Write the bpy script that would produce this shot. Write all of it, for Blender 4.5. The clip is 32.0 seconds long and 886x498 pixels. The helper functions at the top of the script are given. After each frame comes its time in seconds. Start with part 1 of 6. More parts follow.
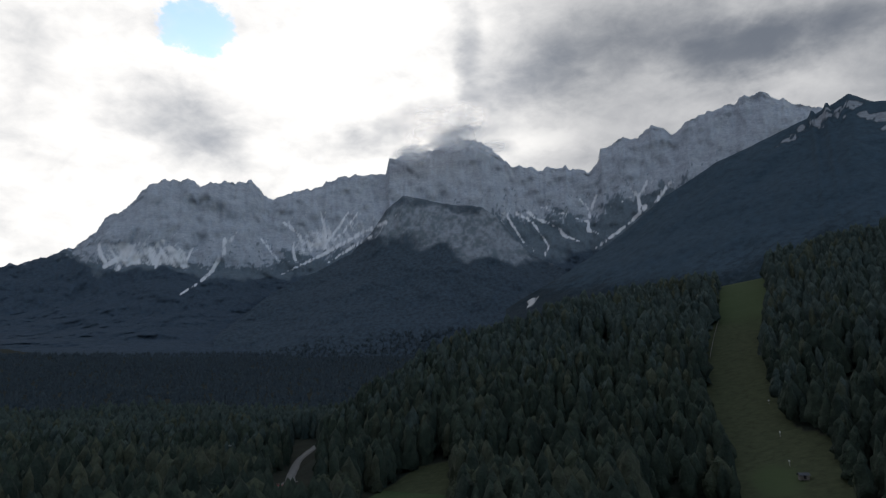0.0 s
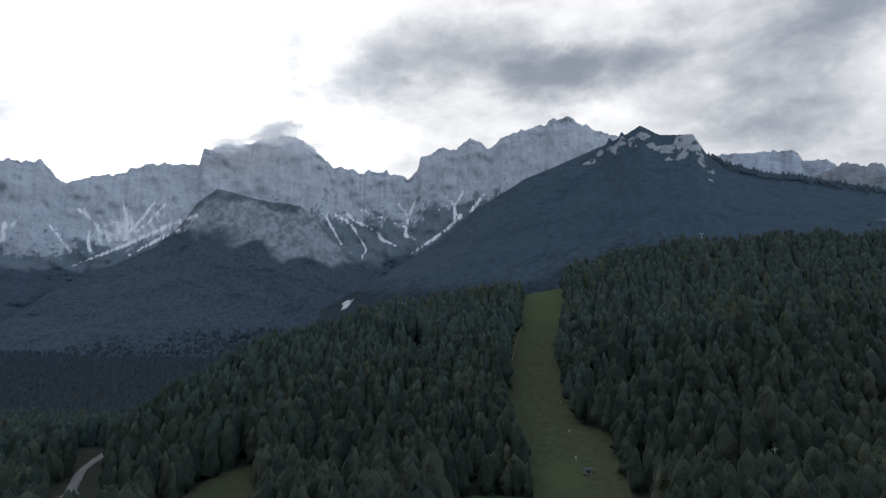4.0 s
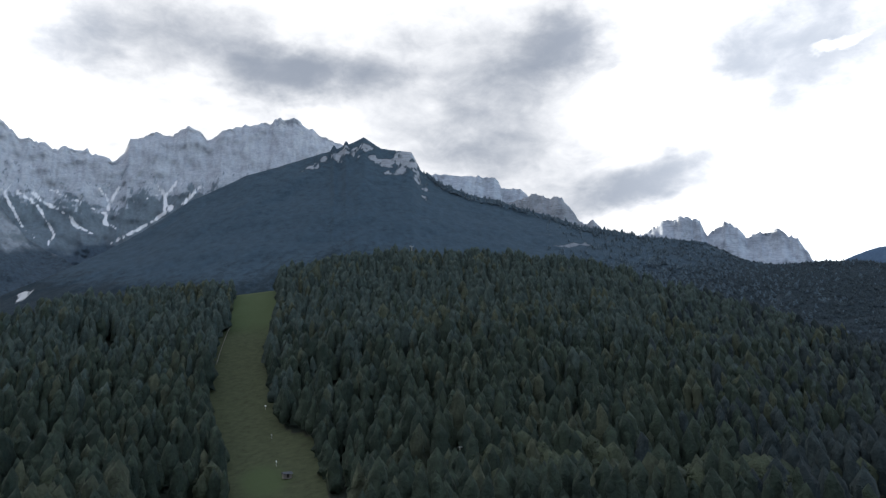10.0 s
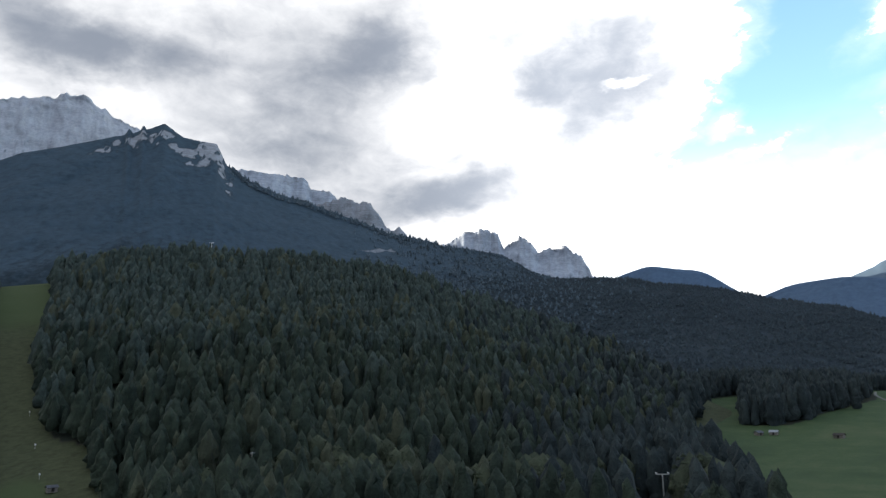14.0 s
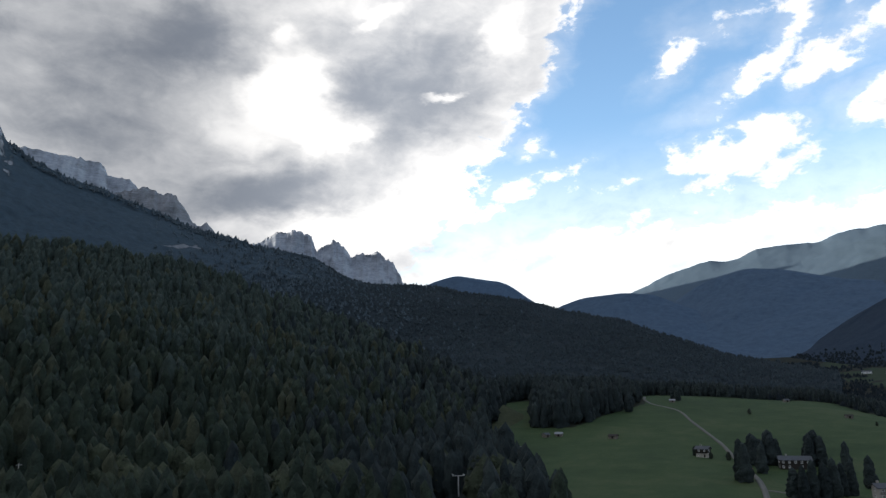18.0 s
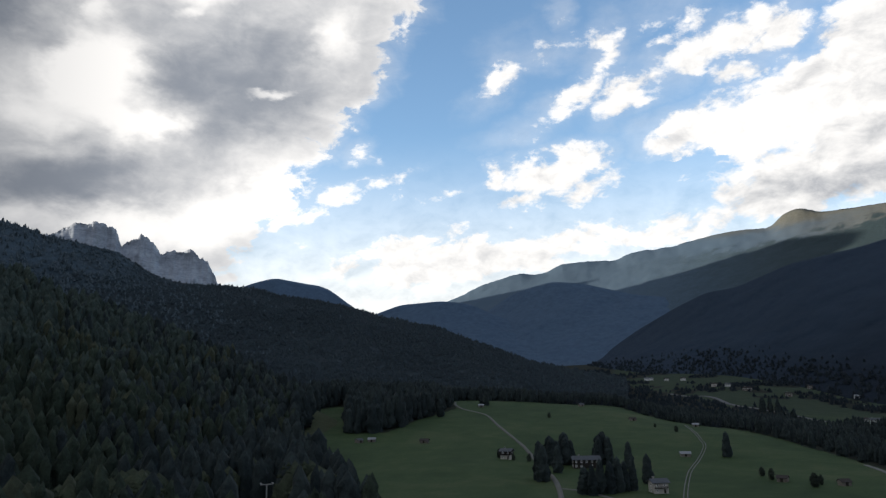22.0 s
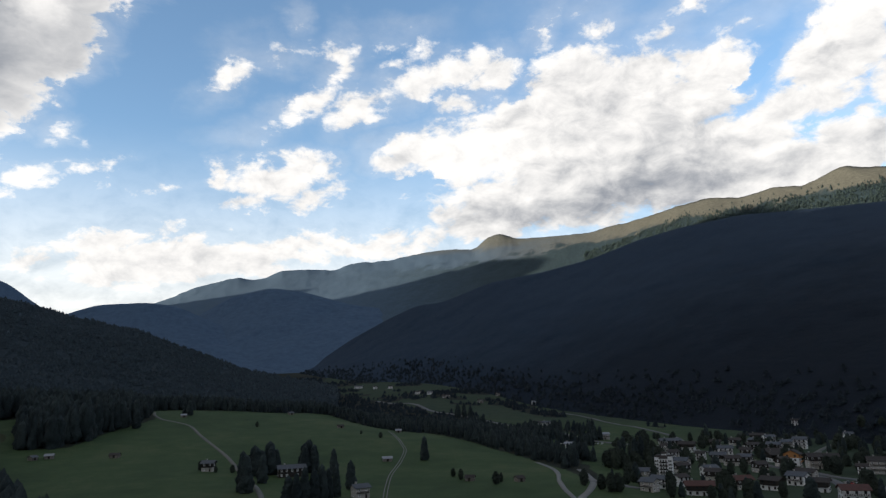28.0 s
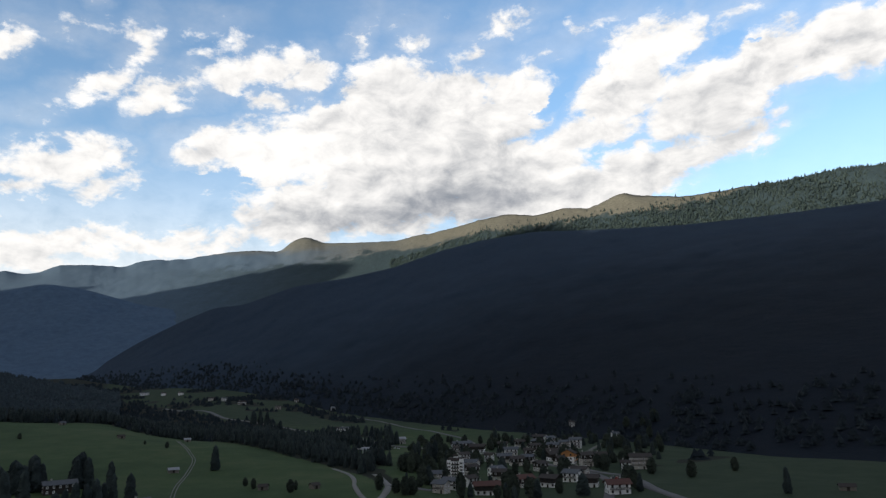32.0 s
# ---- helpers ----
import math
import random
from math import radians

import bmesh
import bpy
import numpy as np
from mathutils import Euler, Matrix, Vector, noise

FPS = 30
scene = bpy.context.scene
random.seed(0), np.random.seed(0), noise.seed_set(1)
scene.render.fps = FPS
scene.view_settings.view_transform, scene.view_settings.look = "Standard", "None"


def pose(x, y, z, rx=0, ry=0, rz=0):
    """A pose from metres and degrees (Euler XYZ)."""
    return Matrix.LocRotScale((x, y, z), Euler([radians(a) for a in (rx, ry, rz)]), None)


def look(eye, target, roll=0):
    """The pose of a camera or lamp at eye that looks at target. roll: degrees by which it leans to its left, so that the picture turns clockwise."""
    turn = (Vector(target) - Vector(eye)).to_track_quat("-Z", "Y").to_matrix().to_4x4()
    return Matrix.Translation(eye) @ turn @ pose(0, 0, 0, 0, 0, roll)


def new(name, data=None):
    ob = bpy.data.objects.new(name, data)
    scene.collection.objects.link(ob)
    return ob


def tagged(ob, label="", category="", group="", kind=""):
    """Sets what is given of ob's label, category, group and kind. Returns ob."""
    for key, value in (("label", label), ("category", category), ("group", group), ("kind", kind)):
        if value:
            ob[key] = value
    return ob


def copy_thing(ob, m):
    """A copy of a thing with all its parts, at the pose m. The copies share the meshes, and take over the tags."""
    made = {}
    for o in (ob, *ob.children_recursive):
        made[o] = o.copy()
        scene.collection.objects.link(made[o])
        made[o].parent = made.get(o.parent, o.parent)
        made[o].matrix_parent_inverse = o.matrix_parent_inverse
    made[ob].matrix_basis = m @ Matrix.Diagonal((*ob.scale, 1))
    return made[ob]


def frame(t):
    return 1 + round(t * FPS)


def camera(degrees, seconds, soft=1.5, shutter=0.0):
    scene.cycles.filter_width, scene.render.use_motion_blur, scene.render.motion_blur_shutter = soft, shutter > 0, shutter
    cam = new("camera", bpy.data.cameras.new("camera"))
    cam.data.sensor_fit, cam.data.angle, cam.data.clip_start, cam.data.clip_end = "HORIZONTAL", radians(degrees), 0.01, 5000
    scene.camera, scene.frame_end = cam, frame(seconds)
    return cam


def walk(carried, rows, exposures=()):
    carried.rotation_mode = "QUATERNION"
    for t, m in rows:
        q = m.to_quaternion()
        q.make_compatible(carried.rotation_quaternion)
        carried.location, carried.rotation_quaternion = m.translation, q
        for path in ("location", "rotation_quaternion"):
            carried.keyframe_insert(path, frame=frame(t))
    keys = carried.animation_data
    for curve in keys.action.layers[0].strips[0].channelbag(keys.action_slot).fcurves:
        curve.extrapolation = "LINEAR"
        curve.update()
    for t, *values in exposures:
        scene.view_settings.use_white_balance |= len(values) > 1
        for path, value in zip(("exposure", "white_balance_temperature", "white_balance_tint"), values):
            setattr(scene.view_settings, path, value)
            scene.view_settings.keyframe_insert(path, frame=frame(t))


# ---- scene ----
cam = camera(64.1, 32.0, soft=1.3)
EYE = 60.0  # height of the eye over the valley floor
TURNS = [  # seconds, then the camera's three angles
    (0, 101.56, 1.10, 0.22),
    (1, 101.53, 1.11, -3.33),
    (2, 101.51, 1.20, -6.76),
    (3, 101.47, 1.21, -10.48),
    (4, 101.44, 1.25, -14.75),
    (4.5, 101.40, 1.39, -16.98),
    (6.5, 101.29, 1.46, -23.75),
    (7, 101.29, 1.46, -25.64),
    (8, 101.25, 1.42, -29.49),
    (9, 101.21, 1.42, -33.59),
    (10, 101.18, 1.42, -37.79),
    (11, 101.15, 1.41, -41.77),
    (12, 101.11, 1.41, -45.72),
    (13, 101.10, 1.41, -49.67),
    (14, 101.10, 1.37, -53.69),
    (14.5, 101.07, 1.35, -55.57),
    (16.5, 101.08, 1.30, -63.31),
    (17, 101.08, 1.27, -65.32),
    (18, 101.12, 1.18, -69.05),
    (19, 101.15, 1.19, -72.58),
    (20, 101.17, 1.19, -76.26),
    (21, 101.21, 1.17, -79.92),
    (22, 101.25, 1.22, -83.63),
    (23, 101.28, 1.22, -87.35),
    (24, 101.29, 1.27, -91.06),
    (25, 101.32, 1.33, -94.84),
    (25.5, 101.32, 1.33, -96.61),
    (27.5, 101.36, 1.48, -104.20),
    (28, 101.35, 1.47, -106.27),
    (29, 101.37, 1.58, -110.23),
    (30, 101.37, 1.60, -114.26),
    (31, 101.36, 1.64, -118.18),
    (32, 101.35, 1.76, -122.05),
]
STOPS = [(0.0, 1.25, 6150, 10), (3.0, 1.82, 6150, 10), (8.0, 2.25, 6150, 10), (13.0, 2.35, 6150, 10), (14.5, 2.0, 6150, 10), (18.0, 1.46, 6150, 10), (22.0, 1.15, 6150, 10), (32.0, 1.05, 6150, 10)]
walk(cam, [(t, pose(0, 0, EYE, rx, ry, rz)) for t, rx, ry, rz in TURNS], exposures=STOPS)

# ---- sky and sun ----
SUN_AZ, SUN_EL = -8.0, 7.7  # bearing clockwise from +y, height
world = bpy.data.worlds.new("sky")
scene.world = world
world.use_nodes = True
WT = world.node_tree
WT.nodes.clear()


def wn(kind, **kw):
    n = WT.nodes.new(kind)
    for k, v in kw.items():
        setattr(n, k, v)
    return n


def wl(a, b):
    WT.links.new(a, b)


def wmath(op, a, b=None, c=None):
    n = wn("ShaderNodeMath", operation=op)
    for i, v in enumerate((a, b, c)):
        if v is None:
            continue
        if isinstance(v, (int, float)):
            n.inputs[i].default_value = v
        else:
            wl(v, n.inputs[i])
    return n.outputs[0]


def wramp(v, lo, hi, a=0.0, b=1.0):
    n = wn("ShaderNodeMapRange", interpolation_type="SMOOTHSTEP")
    wl(v, n.inputs[0])
    for i, q in enumerate((lo, hi, a, b)):
        n.inputs[i + 1].default_value = q
    return n.outputs[0]


coord = wn("ShaderNodeTexCoord").outputs["Generated"]
sep = wn("ShaderNodeSeparateXYZ")
wl(coord, sep.inputs[0])
bearing = wmath("MULTIPLY", wmath("ARCTAN2", sep.outputs[0], sep.outputs[1]), 57.2958)
height = wmath("MULTIPLY", wmath("ARCSINE", sep.outputs[2]), 57.2958)
comb = wn("ShaderNodeCombineXYZ")
wl(bearing, comb.inputs[0])
wl(height, comb.inputs[1])
mp = wn("ShaderNodeMapping")
wl(coord, mp.inputs[0])
mp.inputs["Scale"].default_value = (1, 1, 1.7)


def wnoise(scale, detail, rough, warp=0.0):
    n = wn("ShaderNodeTexNoise")
    wl(mp.outputs[0], n.inputs["Vector"])
    n.inputs["Scale"].default_value, n.inputs["Detail"].default_value = scale, detail
    n.inputs["Roughness"].default_value, n.inputs["Distortion"].default_value = rough, warp
    return n.outputs[0]


def bend(base, scale, amount):
    """Shifts bearing and height by a noise, so that patches get ragged outlines."""
    n = wn("ShaderNodeTexNoise")
    wl(mp.outputs[0], n.inputs["Vector"])
    n.inputs["Scale"].default_value, n.inputs["Detail"].default_value, n.inputs["Roughness"].default_value = scale, 5.0, 0.6
    c = wn("ShaderNodeVectorMath", operation="SUBTRACT")
    wl(n.outputs["Color"], c.inputs[0])
    c.inputs[1].default_value = (0.5, 0.5, 0.5)
    m = wn("ShaderNodeVectorMath", operation="MULTIPLY_ADD")
    wl(c.outputs[0], m.inputs[0])
    m.inputs[1].default_value = amount
    wl(base, m.inputs[2])
    flatten = wn("ShaderNodeVectorMath", operation="MULTIPLY")
    wl(m.outputs[0], flatten.inputs[0])
    flatten.inputs[1].default_value = (1, 1, 0)
    return flatten.outputs[0]


flat = bend(comb.outputs[0], 17.0, (4.6, 3.6, 0))
flat_soft = bend(comb.outputs[0], 8.0, (8.0, 5.0, 0))
puff = wnoise(21.0, 8.0, 0.60, 0.4)
fine_noise = wnoise(58.0, 6.0, 0.62, 0.3)
streak_map = wn("ShaderNodeMapping")
wl(coord, streak_map.inputs[0])
streak_map.inputs["Scale"].default_value = (1, 1, 2.4)
streak_map.inputs["Rotation"].default_value = (0.0, radians(14), 0.0)
streak = wn("ShaderNodeTexNoise")
wl(streak_map.outputs[0], streak.inputs["Vector"])
streak.inputs["Scale"].default_value, streak.inputs["Detail"].default_value, streak.inputs["Distortion"].default_value = 6.5, 5.0, 0.5
soft_noise = streak.outputs[0]
# billows: the same noise read a little towards the evening sun lights one side of each lump
sunward = wn("ShaderNodeVectorMath", operation="ADD")
wl(mp.outputs[0], sunward.inputs[0])
sunward.inputs[1].default_value = (0.004, 0.012, 0.022)
lump = wn("ShaderNodeTexNoise")
wl(sunward.outputs[0], lump.inputs["Vector"])
lump.inputs["Scale"].default_value, lump.inputs["Detail"].default_value, lump.inputs["Roughness"].default_value, lump.inputs["Distortion"].default_value = 21.0, 8.0, 0.60, 0.4
billow = wmath("SUBTRACT", lump.outputs[0], puff)
# the great bank to the north, its ragged edge leaning east
bank_in = wmath("SUBTRACT", wmath("MULTIPLY_ADD", height, 0.72, 60.6), bearing)
bank_in = wmath("ADD", bank_in, wmath("MULTIPLY_ADD", wmath("SUBTRACT", soft_noise, 0.5), 7.0, wmath("MULTIPLY", wmath("SUBTRACT", puff, 0.5), 5.0)))
depth = wmath("MAXIMUM", wmath("MINIMUM", wmath("MULTIPLY", bank_in, 0.55), 2.0), wmath("MAXIMUM", wramp(bearing, 158, 175, -3.0, 3.0), wramp(height, 33, 46, -3.0, 3.0)))
away = wmath("MAXIMUM", wramp(height, 33, 46), wmath("MAXIMUM", wramp(bearing, 160, 178), wramp(bearing, -38, -60)))
gloom_sum = wmath("ADD", wmath("MULTIPLY", away, 0.8), wmath("ADD", wramp(bearing, -4, 20, 0.50, 0.72), wmath("MULTIPLY", wramp(bearing, 44, 58), wramp(bank_in, -0.4, 2.4, 0.0, 0.42))))


def patches(name, start, base, rule, *ovals):
    """Adds oval patches of sky (bearing, height, two radii, tilt, weight) to a running value, in a node group of their own."""
    g = bpy.data.node_groups.new(name, "ShaderNodeTree")
    g.interface.new_socket("Place", in_out="INPUT", socket_type="NodeSocketVector")
    g.interface.new_socket("Start", in_out="INPUT", socket_type="NodeSocketFloat")
    g.interface.new_socket("Total", in_out="OUTPUT", socket_type="NodeSocketFloat")
    given, res = g.nodes.new("NodeGroupInput"), g.nodes.new("NodeGroupOutput")
    total = given.outputs["Start"]

    def node(kind, a, b, values=(), **kw):
        n = g.nodes.new(kind)
        for k, v in kw.items():
            setattr(n, k, v)
        for i, v in enumerate(values):
            if v is not None:
                n.inputs[i].default_value = v
        for i, v in ((0, a), (b[0], b[1])) if b else ((0, a),):
            g.links.new(v, n.inputs[i])
        return n

    for az, el, rx, ry, tilt, w in ovals:
        # each patch waits for the total before it, so that few values are held at a time
        here = node("ShaderNodeVectorMath", total, (2, given.outputs["Place"]), (None, (1e-7, 1e-7, 0)), operation="MULTIPLY_ADD")
        m = node("ShaderNodeMapping", here.outputs[0], None, (None, (az, el, 0), (0, 0, radians(tilt)), (rx, ry, 1)), vector_type="TEXTURE")
        far_out = node("ShaderNodeVectorMath", m.outputs[0], None, operation="LENGTH").outputs["Value"]
        if rule == "cloud":  # degrees inward from the rim
            k = min(rx, ry, 2.4) * w
            one = node("ShaderNodeMath", far_out, None, (None, -k, k), operation="MULTIPLY_ADD")
        else:
            lo, hi = (1.25, 0.35) if rule == "gap" else (1.5, 0.1)
            one = node("ShaderNodeMapRange", far_out, None, (None, lo, hi, 0.0, -w if rule == "gap" else w), interpolation_type="SMOOTHSTEP")
        total = node("ShaderNodeMath", total, (1, one.outputs[0]), operation="MAXIMUM" if rule == "cloud" else "ADD").outputs[0]
    g.links.new(total, res.inputs[0])
    n = wn("ShaderNodeGroup", node_tree=g)
    wl(base, n.inputs[0])
    wl(start, n.inputs[1])
    return n.outputs[0]


# the fair-weather clouds, the long low bank and the great clouds over the ridge
depth = patches("sky_cloud", depth, flat, "cloud",
    (77.0, 18.8, 0.9, 0.6, 10, 1), (88.7, 24.4, 2.2, 1.1, 40, 1), (94.8, 28.8, 0.3, 0.4, 0, 1), (102.5, 27.5, 0.5, 0.3, 0, 1),
    (93.4, 26.2, 0.9, 0.2, 10, 0.8), (90.2, 19.9, 0.7, 0.2, 10, 0.8), (84.7, 15.6, 1.8, 0.3, 5, 0.8), (95.3, 22.6, 4.0, 0.9, 24, 1),
    (98.1, 26.3, 1.7, 1.3, 60, 0.8), (100.1, 22.8, 3.2, 1.2, 32, 1), (104.6, 24.1, 2.2, 1.2, 20, 1), (107.8, 25.4, 3.7, 1.4, 10, 1),
    (111.1, 25.2, 2.5, 1.4, 10, 1), (108.1, 22.8, 1.2, 0.9, 0, 1))
depth = patches("sky_cloud", depth, flat, "cloud",
    (104.1, 19.2, 3.9, 1.8, 10, 1), (108.3, 18.8, 5.5, 2.9, 10, 1), (114.3, 20.3, 6.5, 3.8, 20, 1), (120.0, 21.7, 5.7, 4.5, 10, 1),
    (124.7, 20.1, 6.4, 4.3, 20, 1), (128.3, 22.1, 4.0, 3.1, 30, 1), (118.6, 15.6, 10.5, 3.4, 5, 1), (111.5, 13.7, 7.9, 1.9, 8, 1),
    (107.0, 14.1, 2.8, 1.0, 5, 1), (92.5, 16.7, 3.9, 1.7, 5, 1), (88.4, 16.9, 1.1, 1.1, 0, 1), (90.2, 14.7, 2.7, 0.8, 10, 1),
    (95.0, 17.7, 2.9, 1.4, 5, 1), (96.1, 15.5, 2.7, 1.1, 10, 1))
depth = patches("sky_cloud", depth, flat, "cloud",
    (80.8, 11.6, 6.5, 1.3, 12, 1), (86.5, 10.3, 11.7, 2.2, 5, 1), (93.9, 11.4, 5.3, 1.5, 5, 1), (76.6, 9.8, 3.8, 0.9, 10, 1),
    (100.4, 11.7, 6.0, 1.4, 5, 1), (75.1, 15.5, 3.0, 0.9, 12, 1), (78.6, 16.8, 2.2, 0.6, 12, 1), (72.8, 14.0, 2.3, 0.6, 10, 1),
    (68.9, 14.8, 3.3, 1.4, 5, 1), (65.8, 16.4, 3.2, 2.0, 10, 1), (69.0, 18.2, 2.7, 1.2, 20, 1), (71.0, 19.2, 1.2, 0.5, 20, 1),
    (65.9, 11.3, 2.8, 0.9, 5, 1), (115.9, 28.1, 0.7, 0.8, 70, 1))
depth = patches("sky_cloud", depth, flat, "cloud",
    (72.7, 11.4, 0.5, 0.2, 10, 0.8), (105.9, 27.1, 0.5, 0.6, 0, 0.7), (130.7, 15.2, 11.7, 2.5, 3, 1), (139.3, 16.6, 5.9, 2.3, 8, 1),
    (120.2, 16.2, 7.5, 2.2, 3, 1), (98.2, 26.6, 1.5, 1.2, 30, 0.8), (94.1, 26.7, 1.1, 0.3, 0, 0.7), (102.7, 27.6, 0.9, 0.2, 10, 0.7),
    (115.9, 27.9, 1.5, 0.7, 60, 0.8), (120.5, 27.7, 1.1, 0.7, 40, 0.6), (119.6, 29.2, 0.8, 0.3, 0, 0.6), (129.0, 28.7, 2.5, 0.7, 10, 0.9),
    (136.0, 28.0, 2.3, 0.5, 15, 0.9), (131.8, 26.4, 1.2, 0.3, 15, 0.7))
depth = patches("sky_cloud", depth, flat, "cloud",
    (125.4, 26.6, 1.6, 0.6, 10, 0.8), (93.5, 21.7, 1.5, 0.5, 15, 1), (100.3, 22.8, 2.7, 1.2, 30, 1), (104.6, 24.8, 3.2, 1.4, 10, 1),
    (108.5, 25.5, 3.9, 1.3, 5, 1), (111.5, 25.0, 2.3, 1.3, 0, 1), (108.7, 22.9, 1.2, 0.7, 0, 1), (105.3, 27.3, 0.6, 0.5, 0, 0.8),
    (113.9, 21.6, 4.4, 2.2, 10, 1), (118.2, 24.1, 3.9, 2.6, 10, 1), (123.6, 23.5, 4.4, 2.5, 0, 1), (127.5, 24.2, 2.4, 1.4, 10, 1),
    (118.6, 18.5, 10.4, 4.1, 5, 1), (127.2, 17.6, 7.6, 2.8, 5, 1))
depth = patches("sky_cloud", depth, flat, "cloud",
    (113.9, 15.6, 9.3, 2.1, 5, 1), (139.4, 24.3, 4.3, 3.3, 30, 1), (142.0, 25.5, 2.9, 1.9, 20, 1), (136.9, 22.1, 3.3, 2.4, 20, 1),
    (144.3, 21.0, 5.4, 3.4, 15, 1), (135.3, 19.6, 5.2, 1.7, 10, 1), (147.8, 22.4, 5.9, 2.4, 22, 1), (152.7, 23.3, 4.4, 2.1, 28, 1),
    (155.6, 23.0, 3.1, 1.8, 30, 1), (145.6, 17.8, 4.4, 1.5, 15, 1), (133.7, 16.3, 3.3, 0.9, 10, 1), (129.4, 15.4, 2.3, 0.6, 10, 1),
    (147.1, 26.8, 2.0, 0.7, 20, 0.8), (158.2, 24.1, 2.0, 2.1, 20, 1))
# gaps
depth = patches("sky_gap", depth, flat, "gap",
    (-20.4, 27.9, 4.0, 2.6, 0, 2.9), (104.2, 16.6, 3.3, 0.6, 5, 1.6), (113.7, 23.5, 1.8, 1.0, 40, 1.0), (132.0, 22.6, 2.5, 0.7, 35, 1.5),
    (146.7, 25.0, 1.4, 0.8, 10, 1.2), (155.0, 16.9, 4.1, 2.3, 30, 1.5), (148.6, 24.3, 0.6, 0.3, 0, 0.8))
# grey undersides and bright places
gloom_sum = patches("sky_tone", gloom_sum, flat_soft, "tone",
    (-32.0, 21.8, 3.0, 7.6, 0, 0.28), (-20.9, 21.5, 5.6, 2.1, -15, 0.8), (-18.4, 19.1, 2.9, 1.5, 0, 0.56), (-24.6, 20.5, 2.9, 1.0, 0, 0.4),
    (2.6, 26.7, 1.4, 4.6, 0, 0.44), (-0.5, 21.8, 3.7, 1.9, 15, 0.64), (-4.3, 20.6, 5.8, 1.3, 8, 0.56), (-7.0, 19.7, 3.4, 1.3, 0, 0.44),
    (13.3, 27.2, 8.5, 2.8, 0, 0.68), (8.4, 24.3, 5.5, 2.2, 0, 0.56), (24.3, 24.9, 4.9, 2.7, 0, 0.8), (29.2, 24.9, 5.5, 1.8, 0, 0.56),
    (4.9, 22.7, 6.4, 2.1, 10, 0.4), (-11.1, 25.7, 6.0, 3.2, 0, -0.51))
gloom_sum = patches("sky_tone", gloom_sum, flat_soft, "tone",
    (-10.5, 20.5, 2.1, 1.1, 0, -0.34), (-4.3, 28.9, 3.6, 2.1, 0, -0.42), (8.6, 19.9, 5.1, 1.1, 0, -0.42), (4.2, 29.2, 1.8, 1.4, 0, -0.26),
    (11.0, 24.4, 4.5, 2.8, 0, 0.4), (2.9, 26.1, 1.9, 4.2, 0, 0.29), (25.6, 25.2, 6.5, 2.1, 0, 0.65), (19.7, 27.2, 5.2, 3.0, 0, 0.54),
    (45.8, 25.0, 5.1, 3.0, 20, 0.61), (49.3, 26.6, 3.2, 2.4, 0, 0.58), (40.3, 20.2, 6.1, 2.7, 0, 0.4), (53.8, 15.0, 6.6, 1.8, 14, 0.58),
    (40.6, 18.0, 6.1, 1.5, 0, 0.32), (62.8, 23.9, 2.1, 1.7, 20, 0.58))
gloom_sum = patches("sky_tone", gloom_sum, flat_soft, "tone",
    (58.8, 17.3, 3.1, 1.1, 20, 0.32), (32.6, 29.3, 2.7, 2.1, 0, -0.42), (9.1, 19.6, 3.4, 1.3, 0, -0.42), (27.9, 21.8, 3.1, 0.8, 0, -0.51),
    (56.6, 21.8, 3.9, 2.7, 0, -0.77), (59.0, 12.8, 3.9, 1.0, 10, -0.51), (36.7, 23.4, 1.7, 1.5, 0, -0.26), (25.6, 24.8, 5.4, 2.7, 0, 0.14),
    (65.8, 23.0, 4.9, 2.3, 35, 0.34), (70.4, 24.2, 5.7, 2.1, 30, 0.34), (58.0, 17.2, 5.6, 1.6, 30, 0.23), (53.1, 14.0, 6.8, 1.2, 5, 0.34),
    (39.5, 20.6, 8.9, 3.7, 0, 0.23), (45.6, 16.7, 6.3, 3.3, 0, 0.27))
gloom_sum = patches("sky_tone", gloom_sum, flat_soft, "tone",
    (33.0, 25.3, 7.0, 3.0, 0, 0.27), (46.2, 25.5, 6.4, 3.6, 0, 0.27), (39.4, 27.8, 6.9, 2.5, 0, 0.23), (56.0, 25.2, 2.2, 3.3, -10, -0.42),
    (60.9, 20.1, 2.5, 3.4, -35, -0.68), (62.3, 12.8, 5.2, 1.9, 0, -0.85), (73.3, 15.6, 6.5, 3.5, 0, -0.85), (41.0, 24.4, 11.8, 5.6, 0, 0.29),
    (50.8, 27.3, 4.9, 3.4, 0, 0.26), (43.3, 19.9, 10.2, 3.9, 0, 0.26), (56.6, 15.9, 9.8, 2.3, 6, 0.49), (51.6, 15.0, 5.2, 1.9, 0, 0.31),
    (60.7, 28.2, 4.1, 2.0, 20, 0.31), (67.6, 26.3, 6.2, 2.6, 18, 0.57))
